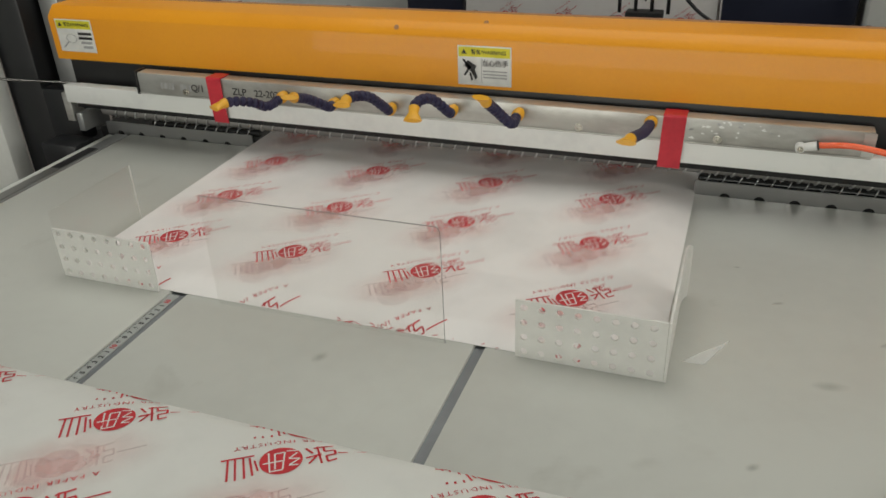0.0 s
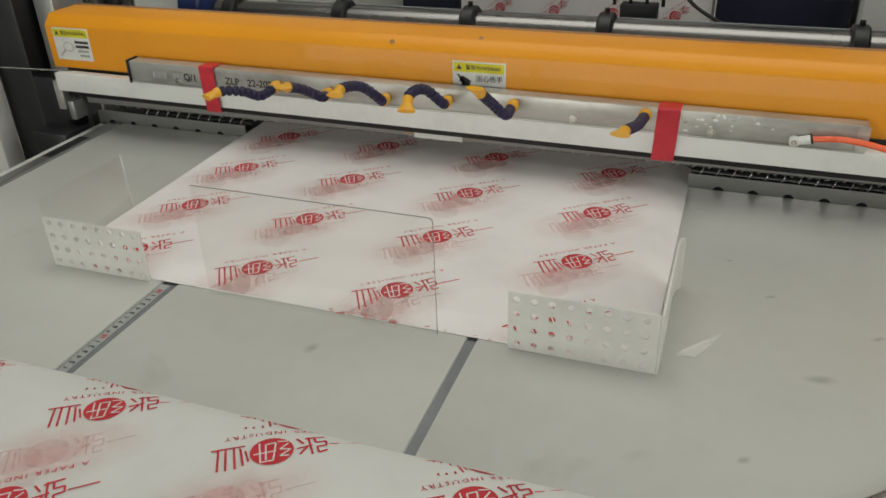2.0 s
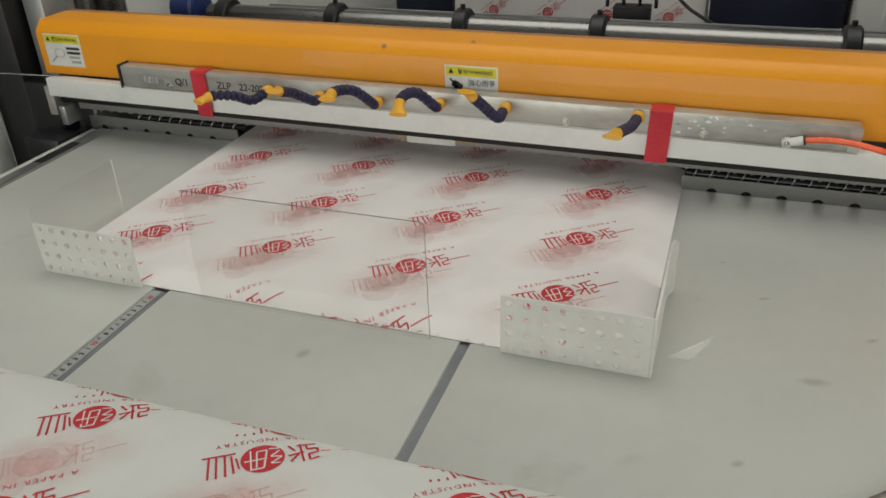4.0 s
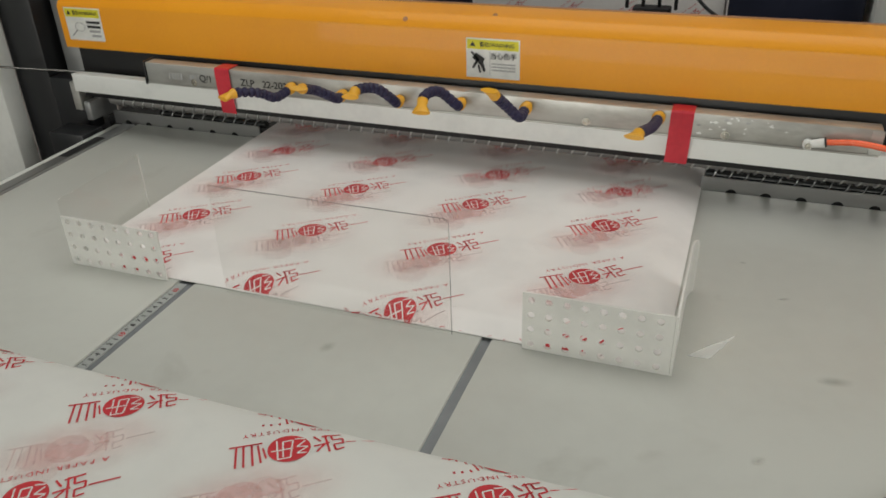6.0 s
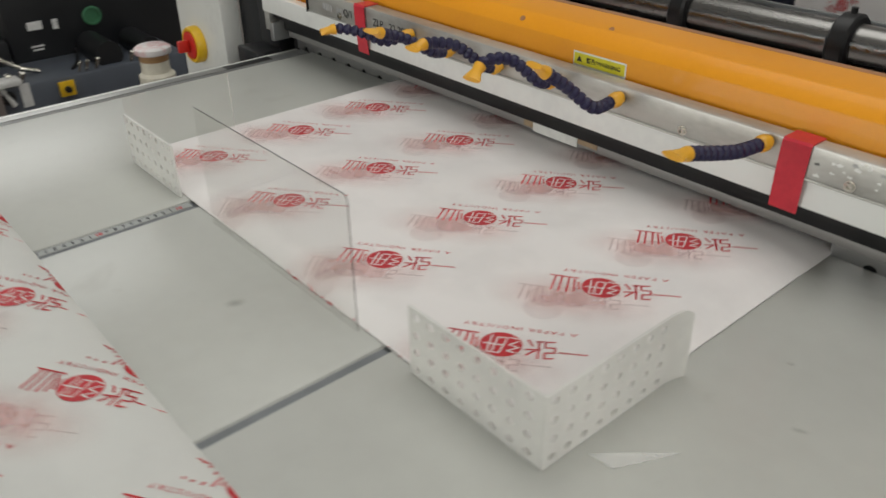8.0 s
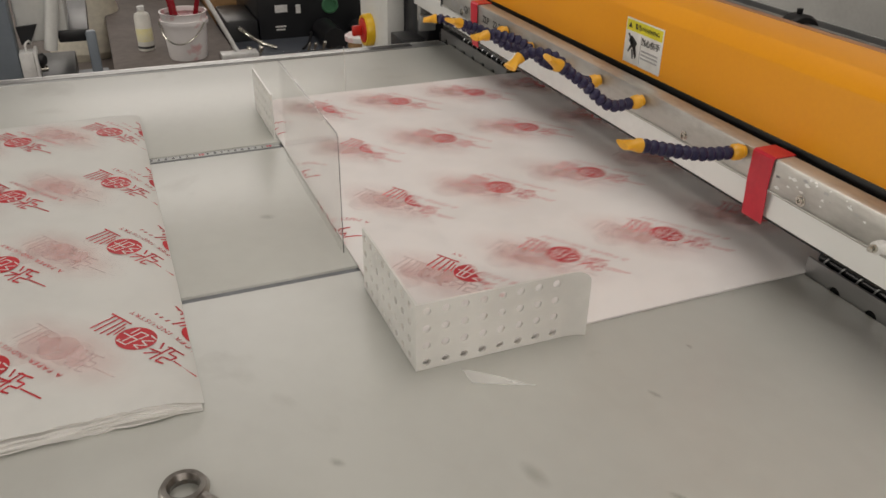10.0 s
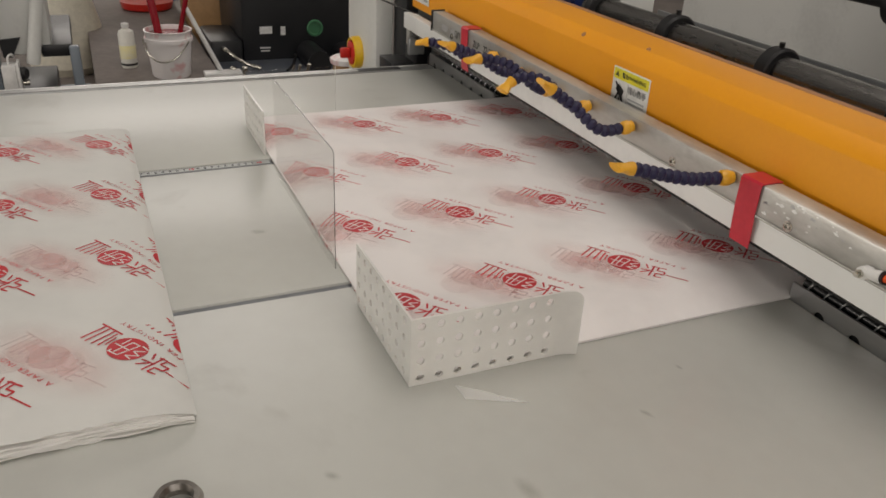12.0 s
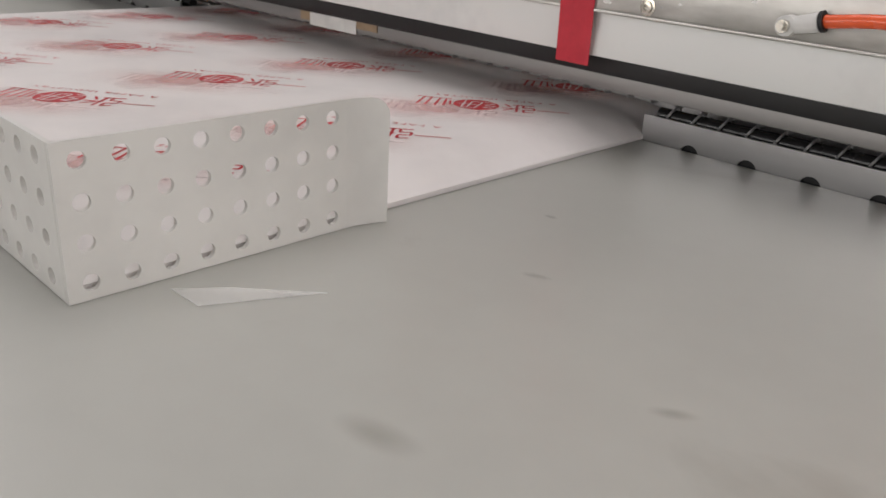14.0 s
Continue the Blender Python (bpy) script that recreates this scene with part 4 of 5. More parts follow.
# ---- stops ----
def perforated_panel(u0, u1, v0, v1, us, vs, r, corner=0.0, flare=0.0):
    """A flat panel in (u, v) with real round holes, made cell by cell; 2.5 mm thick towards +w."""
    bm = bmesh.new()
    ubs = [u0] + [(a + b) / 2 for a, b in zip(us, us[1:])] + [2 * us[-1] - (us[-1] + us[-2]) / 2]
    vbs = [v0] + [(a + b) / 2 for a, b in zip(vs, vs[1:])] + [v1]
    n = 16

    def cell(a, b, c, d, cu, cv):
        circ = [(cu + r * math.cos(2 * math.pi * (k + 0.5) / n), cv + r * math.sin(2 * math.pi * (k + 0.5) / n)) for k in range(n)]
        outer = []
        for k in range(n):
            t = 2 * math.pi * (k + 0.5) / n
            dx, dy = math.cos(t), math.sin(t)
            sx = ((b - cu) if dx > 0 else (a - cu)) / dx
            sy = ((d - cv) if dy > 0 else (c - cv)) / dy
            s = min(sx, sy)
            outer.append((cu + dx * s, cv + dy * s))
        quads = []
        for k in range(n):
            k2 = (k + 1) % n
            o1, o2 = outer[k], outer[k2]
            poly = [circ[k], o1]
            for cc in ((b, d), (a, d), (a, c), (b, c)):
                t1, t2 = math.atan2(o1[1] - cv, o1[0] - cu), math.atan2(o2[1] - cv, o2[0] - cu)
                tc = math.atan2(cc[1] - cv, cc[0] - cu)
                if t2 < t1:
                    t2 += 2 * math.pi
                if tc < t1 - 1e-9:
                    tc += 2 * math.pi
                if t1 + 1e-6 < tc < t2 - 1e-6:
                    poly.append(cc)
            poly += [o2, circ[k2]]
            quads.append(poly)
        return circ, quads
    th = 0.0025
    for i, cu in enumerate(us):
        for j, cv in enumerate(vs):
            circ, quads = cell(ubs[i], ubs[i + 1], vbs[j], vbs[j + 1], cu, cv)
            for poly in quads:
                bm.faces.new([bm.verts.new((u, 0, v)) for u, v in poly])
                bm.faces.new([bm.verts.new((u, th, v)) for u, v in poly[::-1]])
            for k in range(n):
                p, q = circ[k], circ[(k + 1) % n]
                bm.faces.new([bm.verts.new((p[0], 0, p[1])), bm.verts.new((p[0], th, p[1])), bm.verts.new((q[0], th, q[1])), bm.verts.new((q[0], 0, q[1]))])
    # plain end with a rounded upper corner
    ue = ubs[-1]
    end = [(ue, v0), (u1, v0)]
    end += [(u1 - corner + corner * math.cos(a), v1 - corner + corner * math.sin(a)) for a in [math.pi / 2 * k / 5 for k in range(6)]] if corner else [(u1, v1)]
    end += [(ue, v1)]
    bm.faces.new([bm.verts.new((u, 0, v)) for u, v in end])
    bm.faces.new([bm.verts.new((u, th, v)) for u, v in end[::-1]])
    rim = [(u0, v0)] + end[:-1] + [(u0, v1)]
    for k in range(len(rim)):
        p, q = rim[k], rim[(k + 1) % len(rim)]
        bm.faces.new([bm.verts.new((p[0], 0, p[1])), bm.verts.new((q[0], 0, q[1])), bm.verts.new((q[0], th, q[1])), bm.verts.new((p[0], th, p[1]))])
    bmesh.ops.remove_doubles(bm, verts=bm.verts[:], dist=0.00002)
    if flare:
        for k in range(1, 6):
            bmesh.ops.bisect_plane(bm, geom=bm.verts[:] + bm.edges[:] + bm.faces[:], plane_co=(ue + (u1 - ue) * k / 6, 0, 0), plane_no=(1, 0, 0))
        for v in bm.verts:
            if v.co.x > ue:
                v.co.y -= flare * ((v.co.x - ue) / (u1 - ue)) ** 2
    bmesh.ops.recalc_face_normals(bm, faces=bm.faces[:])
    return bm


def placed(bm, m):
    bmesh.ops.transform(bm, matrix=m, verts=bm.verts[:])
    return bm


ZR = [0.0085, 0.0270, 0.0455, 0.0640]
stop_r = thing("perforated_stop", "white perforated acrylic corner stop beside the pile", "paper stop", group="corner stops")
front_us = [0.0095 + 0.0190 * k for k in range(8)]
p = placed(perforated_panel(0, 0.156, 0.0003, 0.0725, front_us, ZR, 0.0040), pose(0.0445, 0.7985, TOP))
part("front_panel", p, ACRYLIC, stop_r)
side_us = [0.0105 + 0.0188 * k for k in range(8)]
p = placed(perforated_panel(0.0, 0.1765, 0.0003, 0.0725, side_us, ZR, 0.0040, 0.010, 0.006), pose(0.2035, 0.7985, TOP, 0, 0, 90))
part("side_panel", p, ACRYLIC, stop_r)
stop_l = thing("perforated_stop", "white perforated acrylic stop with a clear side panel", "paper stop", group="corner stops")
p = placed(perforated_panel(0, 0.150, 0.0003, 0.0705, [0.0095 + 0.0190 * k for k in range(8)][:7] + [0.1405], ZR, 0.0040), pose(-0.572, 0.7985, TOP))
part("front_panel", p, ACRYLIC, stop_l)
part("side_panel", box(-0.5735, -0.5712, 0.802, 0.957, TOP + 0.0004, TOP + 0.0925, 0.0006), CLEAR, stop_l, "clear acrylic side panel")
part("side_panel_edge", box(-0.5737, -0.5710, 0.9572, 0.9575, TOP + 0.0004, TOP + 0.0925), ACRYLIC, stop_l)

plate = thing("clear_front_plate", "tall clear acrylic plate standing before the pile", "acrylic plate")
part("pane", box(-0.3320, -0.0365, 0.7975, 0.8000, TOP + 0.0004, TOP + 0.1455), CLEAR, plate)
edge = bmesh.new()
box(-0.3320, -0.0440, 0.7982, 0.7993, TOP + 0.1456, TOP + 0.1460, bm=edge)
tube([(-0.0440, 0.7988, TOP + 0.1461), (-0.0395, 0.7988, TOP + 0.1450), (-0.0368, 0.7988, TOP + 0.1424), (-0.0361, 0.7988, TOP + 0.1380)], 0.0004, 6, bm=edge)
part("cut_edge", edge, CLEAREDGE, plate, "dark cut edge of the acrylic")
part("cut_edge", box(-0.03640, -0.03605, 0.7984, 0.7992, TOP + 0.0004, TOP + 0.1379), CLEAREDGE, plate)
for ob in [o for o in bpy.data.objects if o.name.startswith(("pane", "side_panel"))]:
    if CLEAR.name in [m.name for m in ob.data.materials]:
        ob.visible_shadow = False

# ---- marks on the table ----
for x, y, w, h, turn in ((0.311, 0.986, 0.010, 0.004, 0.4), (0.359, 0.840, 0.022, 0.010, 0.2), (0.420, 0.931, 0.012, 0.005, 0.6), (0.262, 1.060, 0.006, 0.003, 0.1), (0.47, 0.72, 0.016, 0.007, 0.9), (-0.16, 0.735, 0.014, 0.010, 1.2), (0.29, 0.70, 0.010, 0.006, 0.7)):
    bm = bmesh.new()
    uv = bm.loops.layers.uv.new("UVMap")
    cu, su = math.cos(turn), math.sin(turn)
    corners = ((-1, -1), (1, -1), (1, 1), (-1, 1))
    f = bm.faces.new([bm.verts.new((x + a * w * cu - b * h * su, y + a * w * su + b * h * cu, TOP + 0.0002)) for a, b in corners])
    for loop, c in zip(f.loops, corners):
        loop[uv].uv = c
    part("grime_mark", bm, GRIME, table)

# ---- loose things on the table ----
bm = bmesh.new()
vs = [bm.verts.new(c) for c in ((0.215, 0.8395, TOP + 0.0006), (0.238, 0.8400, TOP + 0.0012), (0.262, 0.893, TOP + 0.0006), (0.233, 0.858, TOP + 0.0028))]
lower = [bm.verts.new(v.co - Vector((0, 0, 0.0004))) for v in vs]
for a, b, c in ((0, 1, 3), (1, 2, 3)):
    bm.faces.new((vs[a], vs[b], vs[c]))
    bm.faces.new((lower[c], lower[b], lower[a]))
for a, b in ((0, 1), (1, 2), (2, 3), (3, 0)):
    bm.faces.new((vs[b], vs[a], lower[a], lower[b]))
solid("tissue_scrap", bm, SCRAP, "small torn scrap of white tissue on the table", "paper scrap")


def wrench():
    w = thing("ring_spanner", "worn steel ring spanner lying on the table", "spanner", at=(0.283, 0.584, TOP))
    bm = bmesh.new()
    n = 32
    prof = [(0.0125, 0.0015), (0.0105, 0.008), (0.0125, 0.0125), (0.0165, 0.0125), (0.0190, 0.008), (0.0165, 0.0015)]
    rings = [[bm.verts.new((r * math.cos(2 * math.pi * k / n), r * math.sin(2 * math.pi * k / n), z)) for k in range(n)] for r, z in prof]
    for a, b in zip(rings, rings[1:] + rings[:1]):
        for k in range(n):
            bm.faces.new((a[k], a[(k + 1) % n], b[(k + 1) % n], b[k]))
    bmesh.ops.recalc_face_normals(bm, faces=bm.faces[:])
    part("ring", bm, WRENCH, w)
    d = Vector((0.147, 0.128, 0)).normalized()
    pts = [d * 0.0175 + Vector((0, 0, 0.007)), d * 0.03 + Vector((0, 0, 0.0065)), d * 0.06 + Vector((0, 0, 0.005)), d * 0.17 + Vector((0, 0, 0.005)), d * 0.20 + Vector((0, 0, 0.006))]
    bm = tube(pts, 0, 12, radii=[0.0058, 0.0055, 0.0045, 0.0045, 0.006])
    part("shank", bm, WRENCH, w)
    bm = bmesh.new()
    side = Vector((-d.y, d.x, 0))
    for s in (-1, 1):
        tube([d * 0.198 + Vector((0, 0, 0.006)), d * 0.210 + side * s * 0.010 + Vector((0, 0, 0.006)), d * 0.228 + side * s * 0.0105 + Vector((0, 0, 0.006))], 0.0048, 10, bm=bm)
    part("jaw", bm, WRENCH, w)


wrench()

# ---- cutter frame and rollers behind ----
fr = thing("cutter_stand", "black painted side frame of the cutter with grey post", "machine frame")
part("side_frame", box(-1.115, -1.03, 1.263, 1.42, 0.0, 1.75, 0.004), BLACKFRAME, fr)
part("guide_post", box(-1.018, -0.972, 1.30, 1.36, 0.60, 1.30, 0.003), TRIM, fr)
part("guide_block", box(-1.03, -0.955, 1.262, 1.30, 0.80, 0.93, 0.003), BLACKFRAME, fr)
part("frame_foot", box(-1.06, -0.93, 1.275, 1.36, 0.2, 0.83, 0.003), BLACKFRAME, fr)
part("side_frame", box(1.10, 1.18, 1.20, 2.2, 0.0, 1.75, 0.004), BLACKFRAME, fr)
part("guide_rod", cyl((-1.14, 1.19, 0.966), (-0.90, 1.235, 0.957), 0.0022, n=10), POLISHED, fr)

rollers = thing("feed_rollers", "polished steel feed rollers with black collars", "roller")
part("roller", cyl((-0.86, 1.66, 0.966), (1.06, 1.66, 0.966), 0.031, n=48), POLISHED, rollers, "polished steel roller")
part("roller", cyl((-0.98, 1.63, 0.895), (1.06, 1.63, 0.895), 0.034, n=40), BLACK, rollers, "black rubber roller")
part("roller", cyl((-0.50, 2.20, 1.03), (1.06, 2.20, 1.03), 0.050, n=40), BLACK, rollers, "black rubber roller")
part("roller_shaft", cyl((-0.64, 2.20, 1.03), (-0.501, 2.20, 1.03), 0.020, n=20), BLACK, rollers)
for x in (-0.82, -0.555, -0.275, -0.005, 0.43):
    c = part("collar", lathe([(0.0312, -0.016), (0.040, -0.015), (0.044, -0.011), (0.044, 0.011), (0.040, 0.015), (0.0312, 0.016)], (x, 1.66, 0.966), 36, (1, 0, 0)), BLACK, rollers)
    part("collar_arm", box(x - 0.012, x + 0.012, 1.66, 1.72, 0.86, 0.966, 0.003), BLACK, c)
    part("collar_screw", cyl((x, 1.66, 1.008), (x, 1.66, 1.018), 0.005, n=10), BLACK, c)
part("cross_bar", box(-1.03, 1.10, 1.74, 1.80, 0.80, 0.955, 0.004), BLACKFRAME, rollers)
part("cross_bar_lip", box(-0.80, 1.09, 1.80, 1.806, 0.900, 0.968, 0.001), TRIM, rollers)

web = thing("paper_web", "white printed paper web hanging behind the cutter", "paper web")
bm = box(-0.75, 0.137, 3.0, 3.001, 0.15, 1.9)
part("web_sheet", bm, PAPER, web)
for x in (-0.60, -0.40, -0.19, 0.02):
    for k in range(12):
        me = emblem_mesh("emblem", x, 0.295 + 0.1333 * k, (-0.74, 0.16), (0.13, 1.89), flat, 0.0, [INK, PAPER])
        if me:
            ob = new("emblem", me)
            ob.parent = web
            ob.matrix_basis = pose(0, 2.9985, 0, 90)
navy = thing("unwind_stand", "dark navy unwind stand behind the cutter", "machine")
part("panel", box(0.150, 0.56, 2.98, 3.3, 0.1, 1.9, 0.01), NAVY, navy)
part("panel", box(-2.4, -0.78, 3.2, 3.3, 0.40, 2.2, 0.01), CABINET, navy)
part("panel", box(-2.4, -1.012, 3.1, 3.3, 0.0, 0.395, 0.01), NAVY, navy)
part("panel", box(-1.01, -0.78, 3.05, 3.19, 0.0, 1.9, 0.01), NAVY, navy)
part("upright", box(0.58, 0.98, 2.9, 3.3, 0.0, 2.2, 0.01), CABINET, navy)
part("unwind_roll", cyl((-0.70, 3.75, 0.85), (0.13, 3.75, 0.85), 0.33, n=40), PAPER, navy)

valve = thing("pneumatic_valve", "black bracket with small valve screws and an air line", "valve")
part("bracket", box(-0.02, 0.06, 1.93, 1.97, 0.86, 0.965, 0.003), BLACK, valve)
for k in range(4):
    x = -0.035 + k * 0.035
    part("adjuster", lathe([(0.004, 0), (0.004, 0.03), (0.009, 0.032), (0.009, 0.040), (0.004, 0.042), (0.004, 0.055)], (x, 1.95, 0.960), 12), BLACK, valve)
part("air_line", tube(spline([(0.02, 1.94, 0.99), (0.05, 1.94, 1.02), (0.09, 1.94, 1.01), (0.14, 1.92, 0.97), (0.20, 1.90, 0.94)], 8), 0.004, 8), BLACK, valve)
reg = thing("air_regulator", "small clear and metal air regulator", "regulator")
part("bowl", lathe([(0.02, 0), (0.03, 0.01), (0.03, 0.07), (0.022, 0.09)], (0.60, 2.0, 0.87), 20), FITTING, reg)
part("cap", lathe([(0.034, 0), (0.034, 0.03), (0.02, 0.04)], (0.60, 2.0, 0.961), 20), NICKEL, reg)
part("mount", box(0.52, 0.58, 1.98, 2.02, 0.80, 1.0, 0.003), FITTING, reg)

motor = thing("drive_motor", "dark blue cylindrical drive motor beside the rollers", "motor")
part("housing", lathe([(0.030, 0.0), (0.042, 0.004), (0.042, 0.050), (0.036, 0.055), (0.036, 0.062)], (-0.945, 1.66, 0.985), 28, (1, 0, 0)), BLUEPAINT, motor)
part("cylinder", lathe([(0.070, 0.0), (0.070, 0.915), (0.060, 0.920), (0.060, 1.30), (0.050, 1.31)], (-1.247, 1.75, 0.0), 32), POLISHED, motor, "upright steel cylinder")
box1 = solid("junction_box", box(-1.43, -1.225, 2.0, 2.12, 0.0, 1.15, 0.006), CABINET, "white junction box behind the cutter", "junction box")

# ---- control post with isolator switch ----
post = thing("control_post", "white enamelled control post with a red and yellow isolator", "control post")
part("post_body", box(-1.33, -1.108, 1.215, 1.260, 0.0, 1.75, 0.005), CABINET, post)
sw = part("isolator", lathe([(0.0, 0), (0.041, 0), (0.041, 0.016), (0.038, 0.021), (0.033, 0.021), (0.033, 0.017), (0.0, 0.017)], (-1.240, 1.2148, 0.795), 32, (0, -1, 0)), YELLOWPLASTIC, post, "yellow isolator plate with a red knob")
part("knob", lathe([(0.0, 0.0175), (0.031, 0.0175), (0.030, 0.023), (0.0, 0.024)], (-1.240, 1.2148, 0.795), 24, (0, -1, 0)), REDPLASTIC, sw)
part("knob_handle", box(-1.246, -1.234, 1.165, 1.1903, 0.782, 0.808, 0.003), REDPLASTIC, sw)

# ---- things on the floor beyond the table ----
pallet = solid("low_platform", box(-6.2, -3.0, 0.58, 1.128, 0.0, 0.248, 0.004), CONCRETE, "low stained brown platform beside the machines", "platform")
pail = thing("ink_pail", "white plastic pail smeared with red ink on the platform", "pail", at=(-3.150, 0.915, 0.2485))
part("pail_body", lathe([(0.082, 0.0), (0.086, 0.008), (0.099, 0.160), (0.108, 0.162), (0.108, 0.178), (0.101, 0.180), (0.102, 0.205), (0.107, 0.212), (0.099, 0.212), (0.095, 0.168)], (0, 0, 0), 36), PAIL, pail)
part("ink", cyl((0, 0, 0.1685), (0, 0, 0.192), 0.0965, n=32), REDINK, pail)
part("bail", tube([(0.111 * math.cos(a), 0.111 * math.sin(a), 0.170 - 0.085 * math.sin((a + 1.6) / 2.4 * math.pi)) for a in [-1.6 + 2.4 * k / 16 for k in range(17)]], 0.0035, 8), NICKEL, pail)
part("stirrer", cyl((-0.02, -0.04, 0.192), (-0.06, -0.07, 0.45), 0.018, n=12), REDINK, pail)
part("stirrer", cyl((0.02, 0.05, 0.192), (0.05, 0.11, 0.44), 0.011, n=12), REDINK, pail)
bot = thing("plastic_bottle", "white plastic bottle with a yellow label on the platform", "bottle", at=(-3.34, 0.742, 0.2485))
part("bottle_body", lathe([(0.034, 0), (0.037, 0.005), (0.037, 0.155), (0.032, 0.172), (0.014, 0.182), (0.014, 0.187)], (0, 0, 0), 28), BOTTLE, bot)
part("bottle_cap", lathe([(0.017, 0.1872), (0.017, 0.205), (0.010, 0.208)], (0, 0, 0), 20), FITTING, bot)
part("bottle_label", lathe([(0.0372, 0.045), (0.0376, 0.046), (0.0376, 0.105), (0.0372, 0.106)], (0, 0, 0), 28), PALELABEL, bot)
part("bottle_band", lathe([(0.0372, 0.012), (0.0376, 0.013), (0.0376, 0.022), (0.0372, 0.023)], (0, 0, 0), 28), STICKBLACK, bot)

pump = thing("black_pump_unit", "black enamelled motor and pump unit with grey labels", "pump unit")
part("pump_body", box(-4.1, -3.41, 1.296, 2.10, 0.0, 0.95, 0.02), BLACKFRAME, pump)
part("pump_side", box(-3.80, -3.41, 1.135, 1.2955, 0.0, 0.335, 0.015), BLACKFRAME, pump)
part("pump_base", box(-3.409, -3.08, 1.14, 1.95, 0.0, 0.232, 0.012), MACHINE, pump)
part("pump_barrel", cyl((-3.36, 1.62, 0.270), (-3.12, 1.62, 0.270), 0.060, n=32), BLACKFRAME, pump)
part("pump_barrel", cyl((-3.34, 1.80, 0.265), (-3.10, 1.80, 0.265), 0.055, n=32), BLACKFRAME, pump)
part("green_cover", lathe([(0.030, 0.0), (0.042, 0.0), (0.044, 0.006), (0.040, 0.014), (0.032, 0.014), (0.030, 0.004)], (-3.409, 1.671, 0.382), 28, (1, 0, 0)), GREEN, pump)
part("grey_label", box(-3.4095, -3.405, 1.385, 1.448, 0.362, 0.398), FITTING, pump)
part("grey_label", box(-3.4095, -3.405, 1.492, 1.516, 0.352, 0.395), FITTING, pump)
part("name_plate", box(-3.4095, -3.406, 1.382, 1.436, 0.287, 0.294), FITTING, pump)
part("name_plate", box(-3.4095, -3.406, 1.385, 1.432, 0.272, 0.278), FITTING, pump)
part("bearing", lathe([(0.010, 0.0), (0.026, 0.0), (0.030, 0.012), (0.024, 0.020), (0.010, 0.020)], (-3.079, 1.165, 0.195), 20, (1, 0, 0)), BLACK, pump)
part("pipe", tube(spline([(-3.40, 1.19, 0.30), (-3.30, 1.20, 0.31), (-3.22, 1.26, 0.27), (-3.20, 1.34, 0.24)], 8), 0.010, 10), NICKEL, pump)
part("pipe", tube(spline([(-3.40, 1.56, 0.25), (-3.30, 1.54, 0.27), (-3.20, 1.50, 0.25), (-3.15, 1.46, 0.235)], 8), 0.007, 10), BLACK, pump)
part("yellow_switch", box(-3.0795, -3.060, 1.365, 1.430, 0.150, 0.215, 0.005), YELLOWPLASTIC, pump)
part("switch_knob", cyl((-3.0595, 1.397, 0.182), (-3.045, 1.397, 0.182), 0.014, n=16), BLACK, pump)
part("white_label", box(-3.0795, -3.076, 1.215, 1.255, 0.14, 0.24), FITTING, pump)
for y, z, r in ((1.18, 0.255, 0.010), (1.235, 0.255, 0.009), (1.50, 0.25, 0.006), (1.545, 0.252, 0.007), (1.70, 0.25, 0.008), (1.47, 0.25, 0.005)):
    part("pipe_fitting", lathe([(r, 0), (r, 0.03), (r * 1.4, 0.032), (r * 1.4, 0.05), (r * 0.7, 0.055)], (-3.10, y, z - 0.02), 14, (0.3, 0.2, 1)), NICKEL, pump)
part("lever", cyl((-3.06, 1.18, 0.16), (-3.12, 1.00, 0.56), 0.011, n=12), FITTING, pump)
part("lever_foot", box(-3.10, -3.02, 1.05, 1.22, 0.25, 0.275, 0.005), FITTING, pump)
carton = solid("brown_carton", box(-4.6, -4.12, 1.135, 1.60, 0.0, 0.62, 0.005), AMBER, "brown carton beside the pump unit", "carton")
jar = thing("wax_jar", "cream jar with a brown band and red-stained lid", "jar", at=(-2.26, 1.49, 0.30))
part("stand", box(-0.10, 0.10, -0.10, 0.10, -0.30, 0.0, 0.004), BLACKFRAME, jar)
part("jar_body", lathe([(0.058, 0.0005), (0.062, 0.01), (0.062, 0.12), (0.05, 0.13), (0.048, 0.17)], (0, 0, 0), 28), CREAM, jar)
part("jar_band", lathe([(0.050, 0.1705), (0.050, 0.195)], (0, 0, 0), 28), AMBER, jar)
part("jar_lid", lathe([(0.060, 0.1955), (0.062, 0.20), (0.062, 0.215), (0.05, 0.222)], (0, 0, 0), 28), PAIL, jar)

side = thing("slitter_machine", "blue-grey machine with a white roller and pneumatic cylinder", "machine")
part("upright", box(-2.66, -2.56, -0.30, 0.262, 0.0, 1.9, 0.01), SLATE, side)
part("side_plate", box(-2.95, -2.64, 0.270, 0.445, 0.495, 1.30, 0.01), CABINET, side)
part("gusset", extrude_outline([(0.268, 0.556), (0.342, 0.562), (0.305, 0.490), (0.275, 0.490)], -2.638, -2.628), BLACKFRAME, side)
part("white_roller", cyl((-2.605, 0.372, 0.47), (-2.605, 0.425, 0.72), 0.024, n=28), CABINET, side, "white enamelled roller")
part("air_cylinder", box(-2.60, -2.53, 0.266, 0.315, 0.385, 0.482, 0.006), FITTING, side)
part("air_cylinder_flange", box(-2.605, -2.525, 0.3155, 0.327, 0.375, 0.490, 0.003), FITTING, side)
part("air_cylinder_cap", lathe([(0.010, 0.0), (0.024, 0.0), (0.026, 0.012), (0.018, 0.022), (0.008, 0.022)], (-2.565, 0.3275, 0.445), 20, (0.5, 1, 0)), BLACKFRAME, side)
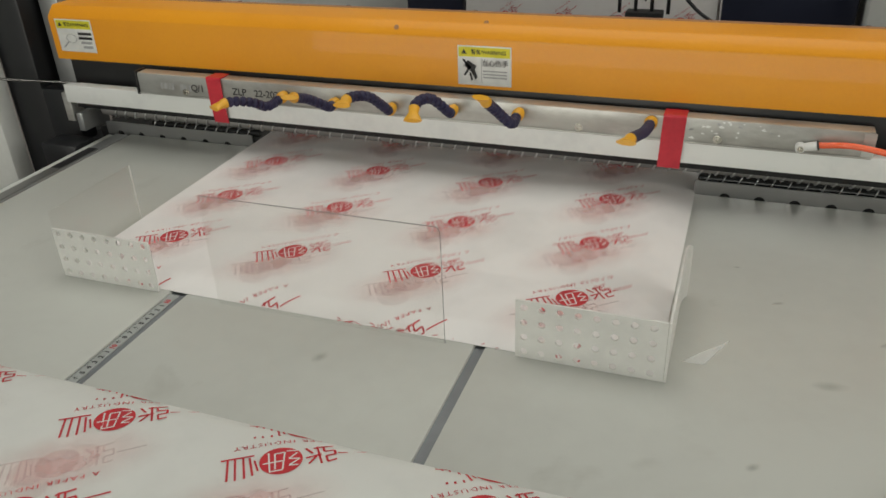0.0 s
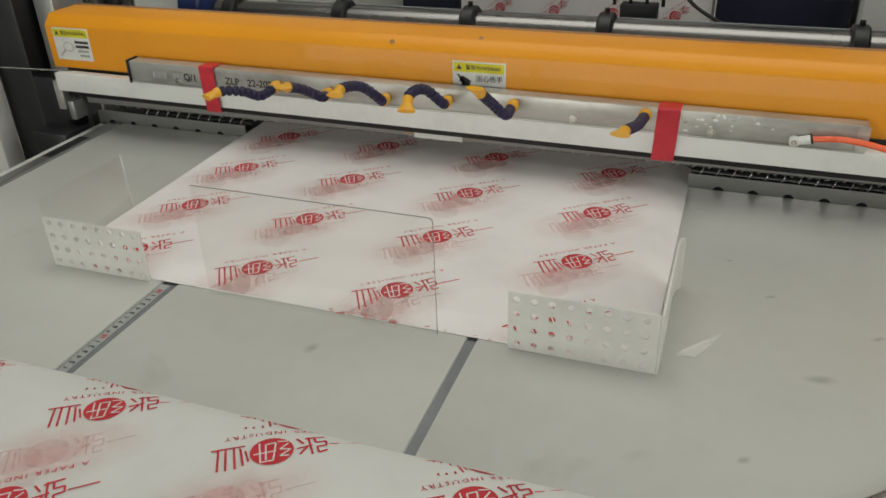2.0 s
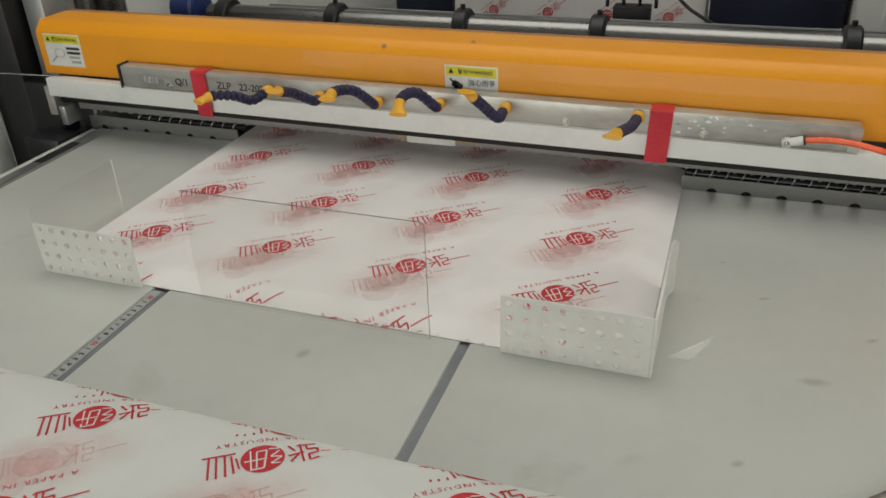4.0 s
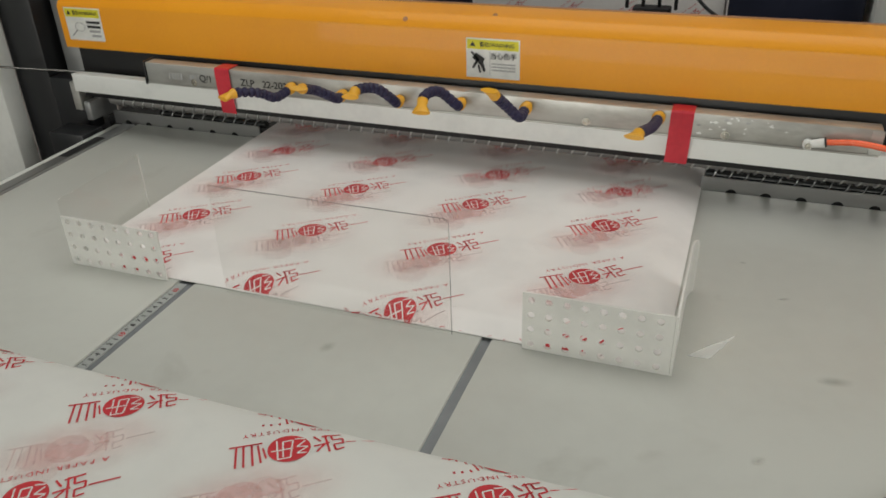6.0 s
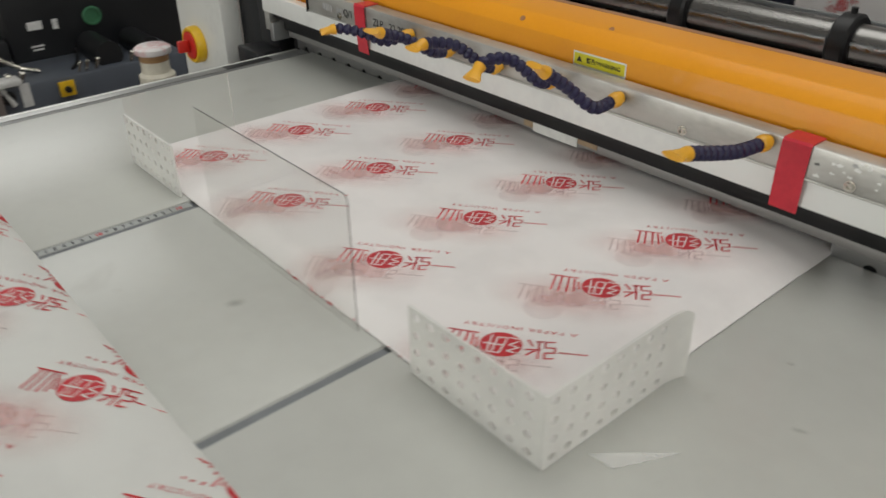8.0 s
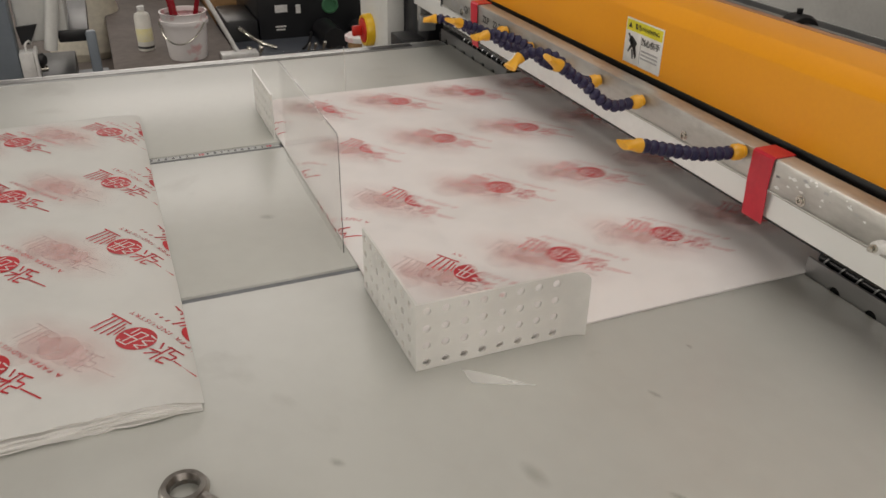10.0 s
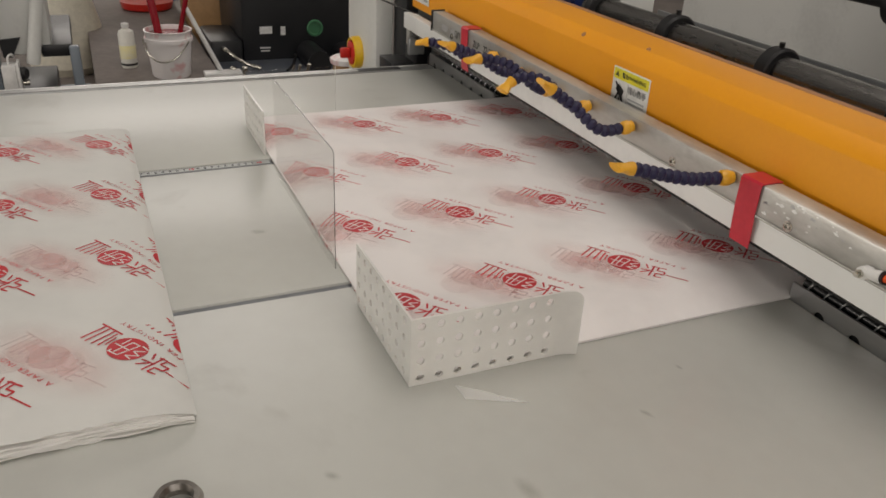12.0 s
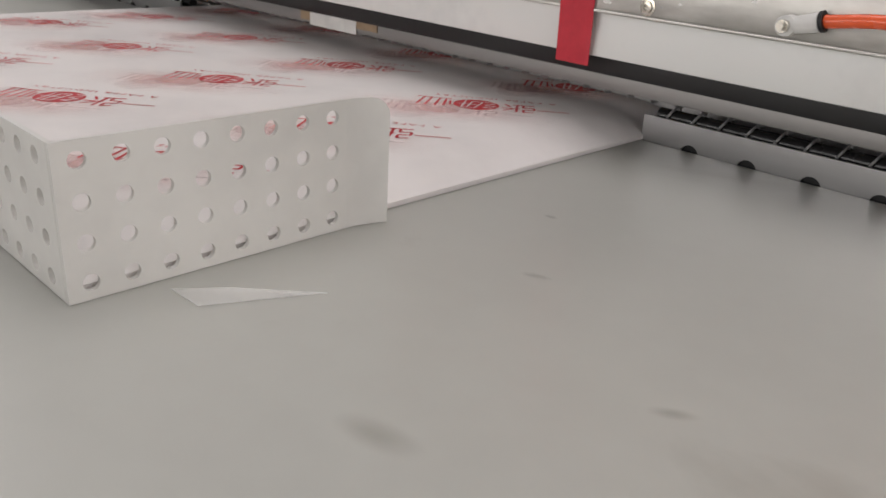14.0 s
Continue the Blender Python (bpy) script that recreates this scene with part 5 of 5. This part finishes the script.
part("air_cylinder_rod", cyl((-2.565, 0.328, 0.410), (-2.565, 0.352, 0.410), 0.011, n=16), NICKEL, side)
part("air_line", tube(spline([(-2.57, 0.29, 0.482), (-2.57, 0.292, 0.505), (-2.575, 0.305, 0.515), (-2.60, 0.31, 0.50)], 8), 0.004, 8), FITTING, side)
part("frame_bar", box(-3.2, -2.63, 0.405, 0.515, 0.485, 0.53, 0.006), BLACKFRAME, side)
part("dark_tray", box(-3.0, -2.5, 0.27, 0.44, 0.28, 0.36, 0.006), BLACKFRAME, side)
part("chute", box(-2.95, -2.66, 0.36, 0.56, 0.10, 0.29, 0.008), SLATE, side)
part("frame_leg", box(-2.62, -2.58, 0.503, 0.540, 0.0, 0.532, 0.010), SLATE, side)
drum = thing("pale_drum", "pale drum with a blue and red base on the platform", "drum", at=(-5.2, 1.05, 0.2485))
part("drum_body", lathe([(0.20, 0.06), (0.21, 0.07), (0.21, 0.55), (0.19, 0.58)], (0, 0, 0), 32), BOTTLE, drum)
part("drum_base", lathe([(0.23, 0), (0.23, 0.0595)], (0, 0, 0), 32), BLUEPAINT, drum)
tray = solid("red_tray", lathe([(0.13, 0), (0.15, 0.01), (0.16, 0.05), (0.15, 0.05)], (-4.75, 0.95, 0.2485), 28), REDPLASTIC, "red plastic tray on the platform", "tray")
sack = solid("grey_sack", lathe([(0.16, 0), (0.20, 0.05), (0.21, 0.25), (0.17, 0.42), (0.08, 0.50)], (-4.3, 0.45, 0.0), 20), CREAM, "pale grey sack on the floor", "sack")


# ---- motion ----
def motions():
    stroke_rows = []
    for k in range(0, 91):
        t = min(14.0, k * PERIOD / 8)
        lift = 0.032 * (1 + math.cos(2 * math.pi * (t - 1.125) / PERIOD))
        stroke_rows.append((t, pose(0, 0, lift)))
        if t >= 14.0:
            break
    walk(knife, stroke_rows)
    for k, sh in enumerate(sheets):
        t0 = START + k * PERIOD
        z = PILE_TOP + k * STEP
        span = 0.72
        times = [0.0] + [t0 + span * u for u in (0, 0.1, 0.2, 0.3, 0.4, 0.5, 0.6, 0.7, 0.8, 0.9, 1.0)] + [14.0]
        rows, last = [], -1.0
        for t in sorted(t for t in times if 0 <= t <= 14):
            if t - last < 0.02:
                continue
            u = min(1.0, max(0.0, (t - t0) / span))
            rows.append((t, pose(0, FEED * 0.5 * (1 + math.cos(math.pi * u)), z)))
            last = t
        walk(sh, rows)


motions()
